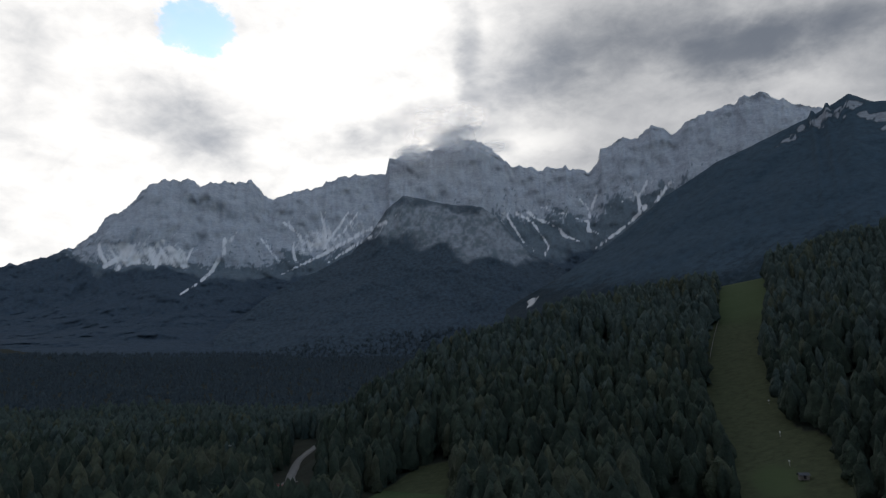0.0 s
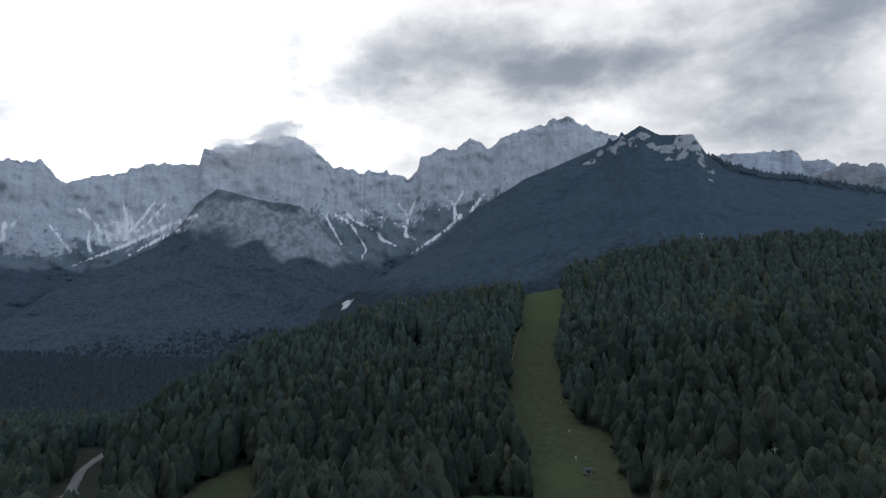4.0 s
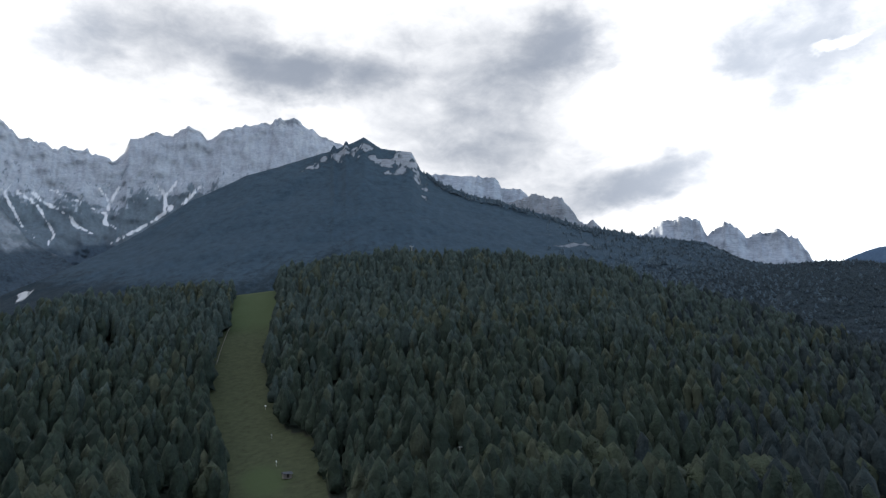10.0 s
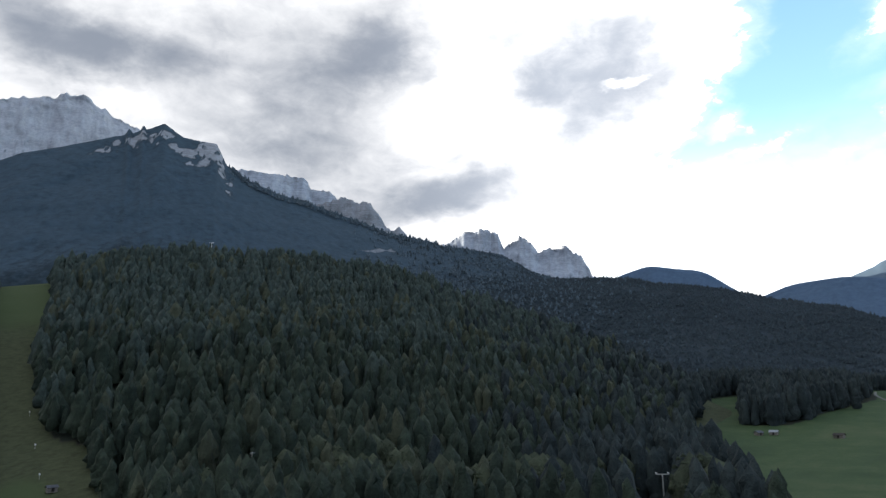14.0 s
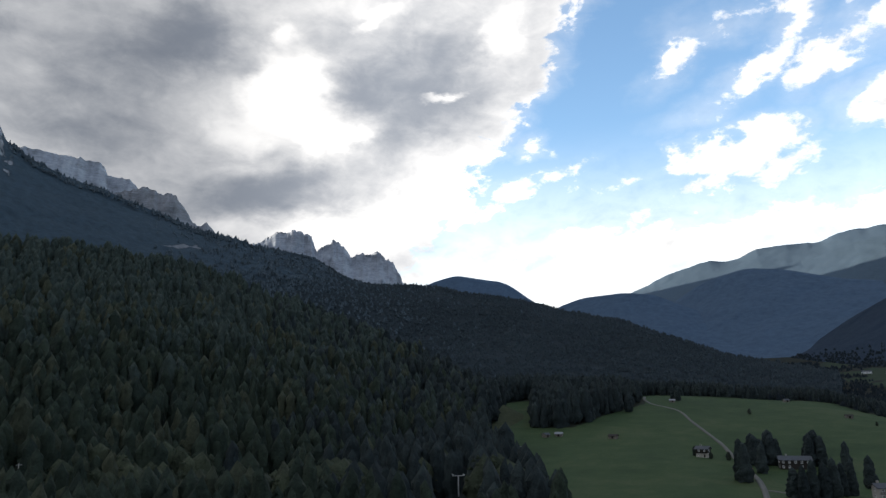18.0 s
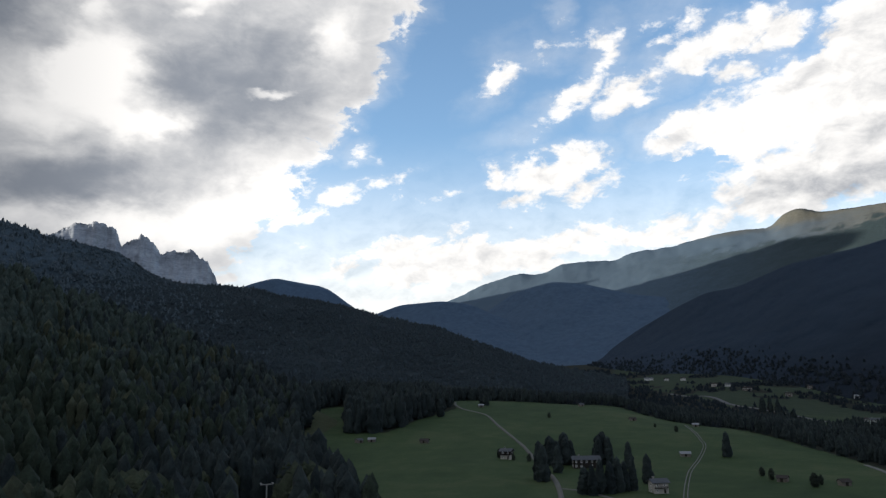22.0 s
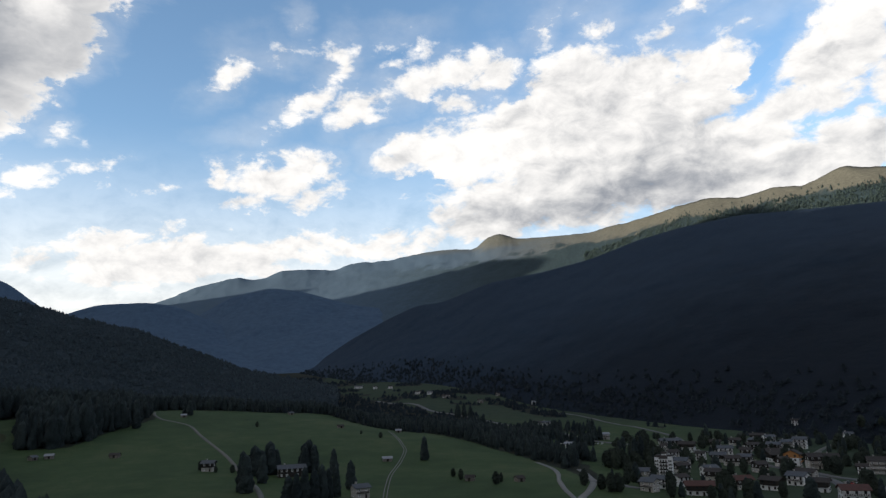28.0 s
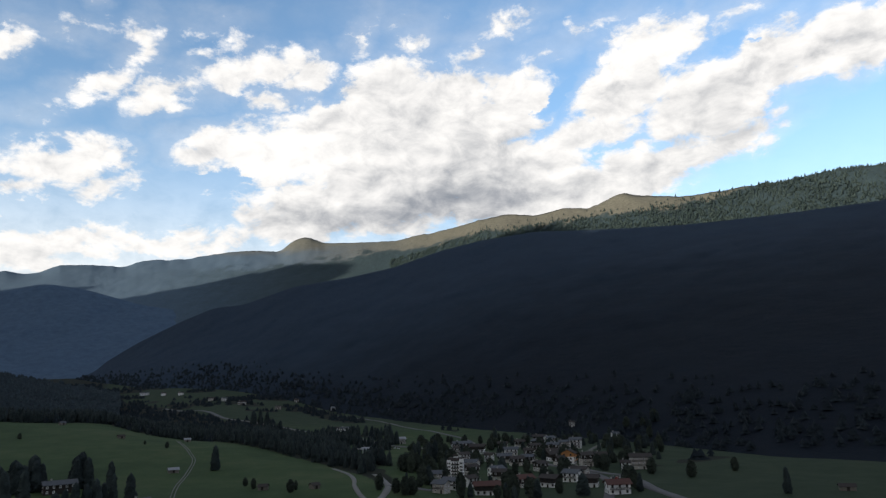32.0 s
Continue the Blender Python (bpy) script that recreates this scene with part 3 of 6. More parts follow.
class Ridge:
    """A ridge: its crest by bearing and height angle, the ranges of crest and foot, and the shape of its face."""

    def __init__(self, crest, far, near, bend=1.0, back=0.7, rough=0.0, seed=0.0, back_len=450, jag=(0.0, 1.0), tip=3.5, ease=0.0, ledges=0.0):
        self.tip, self.ease, self.ledges = tip, ease, ledges
        self.ca, self.ce = np.array(crest, float).T
        self.far, self.near = np.array(far, float).T, np.array(near, float).T
        self.bend, self.back, self.rough, self.seed, self.back_len, self.jag = bend, back, rough, seed, back_len, jag
        self.a0, self.a1 = self.ca[0], self.ca[-1]

    def crest_e(self, az):
        az = np.asarray(az, float)
        e = sum(np.interp(az + k * self.ease, self.ca, self.ce) for k in (-1, -0.5, 0, 0.5, 1)) / 5 if self.ease else np.interp(az, self.ca, self.ce)
        return e + self.jag[0] * fbm(az * self.jag[1], self.seed, 0.0, 5, 0.68)

    def crest_soft(self, az):
        return sum(np.interp(np.asarray(az) + k, self.ca, self.ce) for k in (-5, -3.5, -2, -1, 0, 1, 2, 3.5, 5)) / 9

    def dc(self, az):
        return np.interp(az, *self.far)

    def df(self, az):
        return np.interp(az, *self.near)

    def z(self, az, d):
        dc, df = self.dc(az), self.df(az)
        zc = EYE + dc * np.tan(np.radians(self.crest_e(az)))
        zs = EYE + dc * np.tan(np.radians(self.crest_soft(az)))
        zf = base_z(az, df) - 4
        v = np.clip((d - df) / (dc - df), 0, 1)
        z = np.where(d <= dc, zf + (zs - zf) * self.shape(v) + (zc - zs) * v ** self.tip, zc - (d - dc) * self.back)
        return np.where((d < df) | (d > dc + self.back_len) | (az < self.a0) | (az > self.a1), -999.0, z)

    def shape(self, v):
        return v ** self.bend

    def grid(self, step, rows, back_rows=14):
        az = np.linspace(self.a0, self.a1, int((self.a1 - self.a0) / step) + 2)[:, None]
        v = np.linspace(0, 1, rows)[None, :]
        dc, df = self.dc(az), self.df(az)
        d = df + (dc - df) * v
        b = np.linspace(0, 1, back_rows + 1)[None, 1:]
        d = np.concatenate([d, dc + 1 + b * (self.back_len - 2)], 1)
        v = np.concatenate([v + 0 * az, 1 + b + 0 * az], 1)
        z = self.z(az + 0 * d, d)
        p = polar(az + 0 * d, d, z)
        if self.rough:
            env = (sstep(v, 0.3, 0.62) if self.rough > 100 else np.clip(v * 3, 0, 1)) * np.where(v > 1, 0.3, 1)
            q = p / 1000.0
            n = fbm(q[..., 0] * 5, q[..., 1] * 5, q[..., 2] * 4.5 + self.seed, 7, 0.6)
            n = n + 0.7 * (0.35 - np.abs(fbm(q[..., 0] * 7, q[..., 1] * 7, q[..., 2] * 2.5 + self.seed, 5)))
            step_at = q[..., 2] * 11 + 1.5 * fbm(q[..., 0] * 2, q[..., 1] * 2, self.seed, 4)
            n = n + self.ledges * (np.abs(step_at % 1.0 - 0.5) - 0.25)
            k = 1 + self.rough * n * env / d
            p = np.stack([p[..., 0] * k, p[..., 1] * k, EYE + (p[..., 2] - EYE) * k], -1)
        return az + 0 * d, d, v, p


def sheet(name, p, mat, masks, closed=False):
    """One mesh from a grid of points, with its masks."""
    r, c = p.shape[:2]
    idx = np.arange(r * c).reshape(r, c)
    if closed:
        idx = np.concatenate([idx, idx[:1]], 0)
    quads = np.stack([idx[:-1, :-1], idx[1:, :-1], idx[1:, 1:], idx[:-1, 1:]], -1).reshape(-1, 4)
    me = bpy.data.meshes.new(name)
    me.vertices.add(r * c)
    me.vertices.foreach_set("co", p.reshape(-1).astype(np.float32))
    me.loops.add(quads.size)
    me.loops.foreach_set("vertex_index", quads.reshape(-1).astype(np.int32))
    me.polygons.add(len(quads))
    me.polygons.foreach_set("loop_start", np.arange(0, quads.size, 4, dtype=np.int32))
    me.update(calc_edges=True)
    for k, v in masks.items():
        me.attributes.new(k, "FLOAT", "POINT").data.foreach_set("value", np.broadcast_to(v, (r, c)).reshape(-1).astype(np.float32))
    me.polygons.foreach_set("use_smooth", np.ones(len(quads), bool))
    me.materials.append(mat)
    return new(name, me)


CLIFFS_W = [(-60, 5.0), (-45, 6.5), (-38, 8.2), (-32.5, 9.17), (-30.5, 9.72), (-29.2, 10.3), (-28.1, 10.91), (-26.7, 12.12), (-26.2, 13.2),
            (-25.1, 13.79), (-24.2, 14.75), (-23.4, 15.84), (-21.9, 16.4), (-20.2, 16.45), (-19.4, 16.17), (-17.8, 16.54), (-16.3, 16.6),
            (-15.7, 16.77), (-14.9, 15.93), (-13.9, 15.31), (-12.7, 15.81), (-11.8, 16.2), (-10.9, 16.32), (-10.0, 16.66), (-8.6, 17.37),
            (-6.7, 17.54), (-4.7, 17.56), (-4.4, 18.82), (-2.9, 19.27)]
CLIFFS_E = [(-1.0, 19.44), (1.0, 20.3), (2.4, 20.39), (4.3, 19.56), (5.4, 18.48), (5.9, 18.01), (7.6, 17.96), (8.1, 17.44),
            (8.7, 17.76), (10.3, 17.69), (11.7, 17.33), (12.2, 17.15), (12.9, 17.63), (13.3, 18.83), (15.1, 19.49), (16.4, 19.43), (17.4, 20.27),
            (18.0, 20.19), (19.0, 19.38), (20.2, 20.2), (21.7, 20.61), (23.9, 21.02), (24.7, 21.37), (25.8, 21.47), (26.7, 20.93), (27.8, 20.39),
            (28.9, 19.78), (31, 19.3), (33.5, 18.2), (37, 15.5), (42, 13)]
cliffs = Ridge(CLIFFS_W + CLIFFS_E, [(-60, 3900), (-20, 3900), (0, 4250), (25, 4150), (42, 4200)], [(-60, 2500), (42, 2500)], rough=100, seed=3.0, jag=(0.34, 2.6), ledges=0.15)
cliffs.shape = lambda v: np.interp(v, (0, 0.25, 0.5, 0.72, 0.8, 0.95, 1), (0, 0.09, 0.24, 0.46, 0.62, 0.94, 1))
knoll = Ridge([(-18, 4.5), (-13.8, 8.0), (-10.3, 9.81), (-7.6, 11.19), (-5.8, 13.02), (-4.6, 14.84), (-3.3, 15.84), (-1.8, 15.65), (0.8, 15.15), (3.2, 14.9),
               (4.6, 13.99), (5.9, 12.34), (7.2, 10.92), (9.5, 9.8), (12, 8), (15, 5)],
              [(-18, 2800), (-14, 3050), (-3, 3250), (8, 3050), (15, 2700)], [(-18, 2650), (-10, 2450), (8, 2450), (15, 2600)], 1.15, rough=60, seed=8.0, jag=(0.12, 2.0))
spur = Ridge([(5, 6.6), (7.1, 7.75), (9.9, 9.21), (12.2, 10.58), (14.5, 12.08), (17.8, 14.6), (22.2, 16.9), (25.9, 18.09), (28.8, 19.05), (29.1, 19.6), (29.35, 19.2), (29.85, 19.45),
              (30.1, 19.95), (30.3, 19.6), (31.6, 20.18), (33.1, 19.27), (34.6, 19.12), (35.6, 19.02), (36.4, 17.49), (38.2, 16.39), (40.5, 15.43), (42.7, 14.94), (44.5, 14.26),
              (47.9, 13.1), (49.3, 12.5), (52.7, 11.8), (53.9, 11.35), (56.5, 10.9), (58.7, 10.5), (60.7, 9.32), (62, 8.67), (63.8, 8.31), (66.5, 8.3),
              (69.1, 8.05), (70.7, 7.56), (74, 7.15), (76.4, 6.65), (78.3, 6.0), (80.1, 5.6), (83.2, 5.0), (86, 3.85), (88.5, 2.95), (91, 1.95), (94.3, 1.3), (98, 0.5)],
             [(5, 2250), (15, 2400), (32, 2550), (50, 2600), (70, 2500), (80, 2250), (90, 1900), (98, 1650)],
             [(5, 1400), (30, 1350), (60, 1150), (75, 1080), (90, 1100), (98, 1150)], 1.12, 0.55, rough=45, seed=11.0, jag=(0.06, 1.5))
hill = Ridge([(-13, -6.5), (-10.1, -4.6), (-6.2, -1.2), (-1.7, 1.4), (2.9, 3.5), (9.7, 5.6), (16.4, 6.8), (20.6, 7.4), (24.9, 8.0), (26, 8.6), (30.5, 9.7),
              (35.2, 9.9), (39.8, 9.8), (44.2, 9.5), (48.5, 8.8), (52.4, 7.6), (56.1, 6.2), (59.4, 5.0), (63.6, 3.5), (67.8, 1.6), (71.9, -0.3), (74, -1.5), (77, -3)],
             [(-13, 620), (-6, 700), (3, 860), (20, 1000), (35, 1050), (52, 1050), (64, 980), (74, 820), (77, 780)],
             [(-13, 480), (0, 420), (20, 420), (40, 340), (60, 380), (70, 500), (77, 620)], 1.25, 0.3, rough=18, seed=15.0, back_len=350)
tower = Ridge([(33, 15), (35.4, 16.9), (37.3, 17.26), (41.9, 16.87), (42.8, 16.58), (43.1, 15.79), (44.6, 15.75), (45.1, 15.31), (46.6, 13.49), (48, 11)],
              [(33, 4500), (48, 4500)], [(33, 3500), (48, 3500)], 1.4, rough=120, seed=19.0, jag=(0.22, 2.5))
crag = Ridge([(41, 12), (43.1, 14.5), (45, 15.1), (45.9, 15.32), (47.1, 14.88), (48, 14.88), (48.8, 13.8), (49.3, 12.9), (49.9, 12.6), (50.4, 12.95), (50.9, 12.3), (52.5, 11)],
             [(41, 2950), (53, 2950)], [(41, 2550), (53, 2550)], 1.2, rough=60, seed=22.0, back_len=250, jag=(0.26, 3.4))
# west of bearing 51 the crest is added unseen, keeping sun off the flank
needles = Ridge([(43, 10), (44, 12), (47, 12), (51, 11.2), (52.8, 11.1), (54.3, 11.5), (55.7, 12.38), (57.1, 12.52), (58.5, 12.14), (59, 10.98), (59.6, 11.41), (60.3, 11.93), (61.2, 11.25), (61.7, 10.5),
                 (63, 10.79), (63.9, 10.92), (65.2, 9.99), (66, 8.47), (66.9, 7.7), (68.5, 6.8)],
                [(43, 4550), (69, 4550)], [(43, 3600), (69, 3600)], 1.35, rough=110, seed=25.0, back_len=300, jag=(0.34, 2.6), tip=5)
dome = Ridge([(66, 6.9), (67.6, 8.1), (68.6, 8.5), (70.3, 8.95), (72.5, 8.55), (74.1, 8.3), (75.0, 7.8), (76, 7.0), (79, 5)],
             [(66, 4300), (79, 4300)], [(66, 3500), (79, 3500)], 1.2, rough=30, seed=28.0, back_len=300, ease=0.5)
gate_hill = Ridge([(75, 4.5), (77.6, 5.71), (78.5, 6.15), (80.3, 6.78), (83.6, 7.04), (85.8, 6.81), (88, 5.83), (90.5, 4.84), (92.6, 4.31), (94.6, 3.36), (98.5, 1.7), (100, 1.5)],
                  [(75, 3700), (90, 3500), (100, 3200)], [(75, 2900), (100, 2700)], 1.1, 0.5, rough=35, seed=31.0, back_len=350, ease=0.5)
ALP_FAR = [(76, 5.5), (80.8, 6.45), (84.4, 7.06), (87.2, 8.28), (90.2, 9.12), (91.5, 8.86), (93.7, 9.68), (96, 9.82), (97.8, 9.68), (98.7, 10.22), (102.4, 10.53),
           (105.2, 11.15), (108, 11.29), (109.2, 11.24), (110.2, 12.1), (111.3, 12.51), (112.7, 11.9), (114.5, 11.9)]
ALP_NEAR = [(114.5, 11.97), (118.1, 12.08), (121.2, 12.62), (123.4, 13.02), (125.6, 13.57), (127.5, 13.93), (130.2, 13.68), (132.6, 14.2), (134.4, 13.92),
            (135.8, 14.47), (137.2, 14.92), (139.3, 14.48), (142.3, 14.15), (145.6, 14.3), (149.6, 14.38), (152.6, 14.6), (155.6, 14.43), (170, 13), (200, 8), (230, 5)]
ALP_CREST_AT = [(76, 4750), (100, 4650), (112, 4400), (126, 3800), (138, 3500), (155, 3200), (230, 3200)]
ALP_FOOT_AT = [(76, 3300), (95, 3100), (105, 2700), (112, 2400), (126, 2300), (155, 2100), (230, 2000)]
alp = Ridge(ALP_FAR[:-1] + ALP_NEAR, ALP_CREST_AT, ALP_FOOT_AT, 1.0, 0.4, rough=40, seed=35.0, back_len=220, jag=(0.11, 1.3), tip=9, ease=0.3)
shoulder = Ridge([(80, 2), (83, 4), (87.3, 6.1), (89.4, 7.43), (90, 7.68), (92.7, 8.32), (95.2, 8.02), (99.1, 6.97), (101.8, 6.6), (106, 5), (110, 3), (113, 1)],
                 [(83, 3900), (110, 3500)], [(83, 3000), (110, 2500)], 1.1, 0.4, rough=45, seed=41.0, ease=0.6)
flank = Ridge([(93, 0.5), (96, 2.2), (99, 4.2), (102, 5.8), (104.3, 6.82), (106.4, 7.05), (110.3, 8.5), (114.8, 9.2), (118.5, 10.0), (122.2, 11.2), (125.5, 11.9), (130, 12.4), (136, 12.2), (142, 12.0),
               (150, 12.0), (158, 12), (170, 11), (200, 6), (230, 3)],
              [(93, 3000), (99, 2900), (112, 2600), (126, 2500), (140, 2350), (155, 2250), (230, 2100)],
              [(93, 2800), (99, 2200), (106, 1900), (112, 1550), (118, 1280), (124, 1080), (130, 930), (138, 760), (146, 650), (156, 590), (230, 700)], 1.12, 0.15, rough=34, seed=45.0, back_len=300, ease=0.5)
RIDGES = [hill, spur, knoll, cliffs, tower, crag, needles, dome, gate_hill, shoulder, flank, alp]


def land_z(az, d):
    z = base_z(az, d)
    for r in RIDGES:
        z = np.maximum(z, r.z(np.asarray(az, float), np.asarray(d, float)))
    return z


def segment_mask(az, el, pts, width):
    """1 along a chain of (bearing, height angle, half width) points, 0 off it."""
    best = np.zeros(np.broadcast(az, el).shape)
    for (a0, e0, w0), (a1, e1, w1) in zip(pts, pts[1:]):
        ux, uy = a1 - a0, e1 - e0
        t = np.clip(((az - a0) * ux + (el - e0) * uy) / (ux * ux + uy * uy), 0, 1)
        dist = np.hypot(az - a0 - t * ux, el - e0 - t * uy)
        best = np.maximum(best, 1 - sstep(dist / (w0 + t * (w1 - w0)), 0.2, width))
    return best


CHUTES = [
    [(-17.5, 12.1, 1.0), (-17.6, 11.0, 1.0), (-18.3, 9.7, 0.8), (-19.4, 8.6, 0.55), (-20.7, 7.7, 0.4)],
    [(-22.0, 11.8, 0.7), (-23.5, 10.6, 1.2), (-25.1, 9.5, 1.0)], [(-23.7, 11.5, 0.9), (-24.7, 10.5, 1.2), (-26.0, 9.6, 0.8)], [(-21.5, 11.5, 0.5), (-22.2, 10.7, 0.8), (-22.4, 9.7, 0.6)],
    [(-26.6, 11.6, 0.4), (-26.2, 10.4, 0.9)], [(-19.9, 11.3, 0.35), (-20.3, 10.3, 0.5)], [(-14.6, 12.3, 0.3), (-13.3, 10.6, 0.8)], [(-12.1, 12.1, 0.3), (-11.9, 10.7, 0.7)],
    [(-13.1, 13.6, 0.5), (-11.3, 12.2, 0.9), (-9.7, 11.7, 0.7)], [(-10.1, 14.5, 0.4), (-9.6, 11.8, 0.9)], [(-7.8, 14.6, 0.3), (-8.9, 13.0, 0.6), (-9.7, 11.8, 0.8)],
    [(-6.9, 14.7, 0.2), (-8.0, 13.3, 0.4), (-9.0, 12.2, 0.4)], [(-4.7, 13.8, 0.3), (-6.5, 13.0, 0.8), (-9.5, 11.3, 0.8), (-13.3, 9.4, 0.25)], [(-5.8, 12.7, 0.3), (-7.5, 11.7, 0.7), (-9.4, 10.5, 0.3)],
    [(5.0, 14.3, 0.45), (5.8, 13.2, 0.35), (6.6, 12.0, 0.22), (7.5, 11.1, 0.14)], [(6.1, 14.2, 0.4), (7.3, 13.4, 0.3), (8.0, 12.6, 0.24), (8.7, 11.5, 0.26), (8.3, 10.7, 0.34)],
    [(7.1, 14.2, 0.5), (7.6, 13.7, 0.4), (9.1, 13.0, 0.34), (10.2, 12.2, 0.3), (11.2, 11.8, 0.2)], [(8.1, 14.6, 0.3), (9.9, 14.0, 0.25), (11.7, 13.2, 0.16)],
    [(12.7, 15.3, 0.3), (11.9, 13.6, 0.4), (11.8, 12.6, 0.4), (12.7, 12.3, 0.25)], [(11.3, 15.0, 0.25), (12.1, 13.9, 0.4), (11.8, 13.0, 0.3)],
    [(15.1, 15.9, 0.3), (16.0, 15.0, 0.36), (16.2, 14.0, 0.5), (16.9, 14.3, 0.45), (15.4, 13.05, 0.36), (13.8, 12.0, 0.38), (12.5, 11.2, 0.25)],
    [(16.8, 16.0, 0.3), (16.1, 15.0, 0.3)], [(18.7, 15.9, 0.3), (18.0, 15.1, 0.5), (17.4, 14.4, 0.4)], [(16.0, 15.1, 0.2), (14.2, 14.5, 0.15)],
]


def dress_cliffs(name, r, step, rows, label, wood_top, mat=None):
    az, d, v, p = r.grid(step, rows)
    el = np.degrees(np.arctan2(p[..., 2] - EYE, np.hypot(p[..., 0], p[..., 1])))
    n = fbm(az * 0.5, el * 0.6, r.seed, 5)
    wood = sstep(wood_top(az) + 1.4 * n - el, -0.8, 0.6)
    scrub = np.interp(az, (-40, -28, -20, -10, -4, 3, 9, 12, 16, 20, 40), (9.6, 10.0, 9.9, 10.9, 12.6, 14.6, 14.4, 14.0, 14.8, 15.6, 18))
    fleck = fbm(az * 3.6, el * 7.0, r.seed + 3, 5, 0.6)
    alp_mask = np.maximum(0.92 * sstep(scrub + 1.4 * n + 0.9 * fleck - el, -0.9, 0.7), 0.6 * sstep(fleck, 0.05, 0.4) * sstep(scrub + 2.4 - el, -1.2, 1.2))
    if r is knoll:
        alp_mask = 0.32 + 0.36 * sstep(fbm(az * 2.8, el * 3.4, 6.6, 6, 0.6), -0.4, 0.4)
        wood = np.maximum(wood, 0.6 * sstep(v + 0.10 * n, 0.93, 0.98))
    fans = np.zeros(az.shape)
    for c in CHUTES:
        fans = np.maximum(fans, segment_mask(az + 0.35 * n, el + 0.15 * n, [(a, e, (0.42 if a > -5 else 0.24) * w) for a, e, w in c], 1.6))
        (a0, e0, w0), (a1, e1, w1) = c[0], c[1]
        for sg, k in ((1, 0.5),):
            side = [(a0 + sg * 0.9, e0 + 0.7, 0.08 * w0), (a0 + sg * 0.35, e0 - 0.1, 0.22 * w0), (a0 + (a1 - a0) * k, e0 + (e1 - e0) * k, 0.3 * w0)]
            fans = np.maximum(fans, 0.65 * segment_mask(az + 0.35 * n, el + 0.15 * n, side, 1.7))
    fans = fans * np.clip(0.85 + 1.5 * fbm(az * 6 + el * 2, el * 1.3, 2.0, 5, 0.6), 0.1, 1.0)
    if r is cliffs:
        mid = np.interp(az, (-30, -18, -8, 0, 10, 18), (10.3, 10.6, 12.0, 13.0, 14.6, 15.2)) + 0.6 * n
        lean = np.interp(az, (-20, -12, 0, 8, 14), (0.1, 0.9, 0.7, 0.5, -0.4))
        west_apron = sstep(az, -28, -26) * (1 - sstep(az, -20.5, -19)) * (1 - sstep(np.abs(el - 10.5 - 0.5 * n), 0.5, 1.1))
        mid_apron = sstep(az, -13.5, -11) * (1 - sstep(az, -6, -4.5)) * (1 - sstep(np.abs(el - 12.6 - 0.25 * (az + 9)), 0.6, 1.5))
        streaks = fbm(az * 3.5 + np.where(az < -16, 2.2, 1.2) * el, el * 0.8, 12.1, 5, 0.65)
        fans = np.maximum(0.85 * fans, np.maximum(west_apron, 0.8 * mid_apron) * np.clip(0.5 + 0.9 * streaks, 0, 0.85))
        rill = fbm(az * 2.4 + lean * 2.4 * el + 0.8 * n, el * 0.9, 4.4, 6, 0.65)
        fans = np.maximum(fans, 0.5 * sstep(rill, -0.05, 0.5) * (1 - sstep(np.abs(el - mid), 0.3, 1.6)))
    ob = sheet(name, p, mat or MAT_CLIFF, {"wood": wood * (1 - 0.95 * fans), "alp": alp_mask, "scree": fans})
    return tagged(ob, label, "mountain", kind="structure")


dress_cliffs("cliff_massif", cliffs, 0.085, 150, "grey limestone massif with pale scree fans over dark forest", lambda a: np.interp(a, (-40, -28, -20, -10, 0, 9, 20, 40), (9.5, 9.6, 9.0, 9.3, 10, 10.2, 11.5, 15)))
dress_cliffs("rocky_knoll", knoll, 0.08, 80, "rocky buttress with scrub standing before the massif", lambda a: np.interp(a, (-14, -6, -3, 0, 5, 12), (12.5, 12.6, 12.4, 11.3, 10.4, 10.3)), MAT_KNOLL)


def dress(name, r, step, rows, mat, label, wood_fn, alp_fn=None, scree_fn=None):
    az, d, v, p = r.grid(step, rows)
    el = np.degrees(np.arctan2(p[..., 2] - EYE, np.hypot(p[..., 0], p[..., 1])))
    n = fbm(p[..., 0] / 70, p[..., 1] / 70, r.seed, 6, 0.6)
    zero = np.zeros(az.shape)
    m = {"wood": wood_fn(az, d, el, v, n), "alp": alp_fn(az, d, el, v, n) if alp_fn else zero, "scree": scree_fn(az, d, el, v, n) if scree_fn else zero}
    return tagged(sheet(name, p, mat, m), label, "mountain", kind="structure")


def spur_unhazed(az, v, n, el):
    """Where the spur's forest is painted dark, free of haze: low down, and all over its eastern half."""
    return np.maximum(sstep(az + 8 * n, 48, 72), 1 - sstep(np.minimum(v, (el - 5.5) / 7) + 0.15 * n, 0.10, 0.75))


def quarry_mask(az, el, n):
    """The small pale rock fall at the spur's western foot."""
    return (1 - sstep(np.hypot((az - 7.3 - 0.9 * n) / 0.6, (el - 7.4 - 0.5 * (az - 7.3) - 0.7 * n) / 0.36), 0.2, 1.1)) * np.clip(0.9 + 1.5 * fbm(az * 6, el * 6, 4.0, 3), 0, 1)


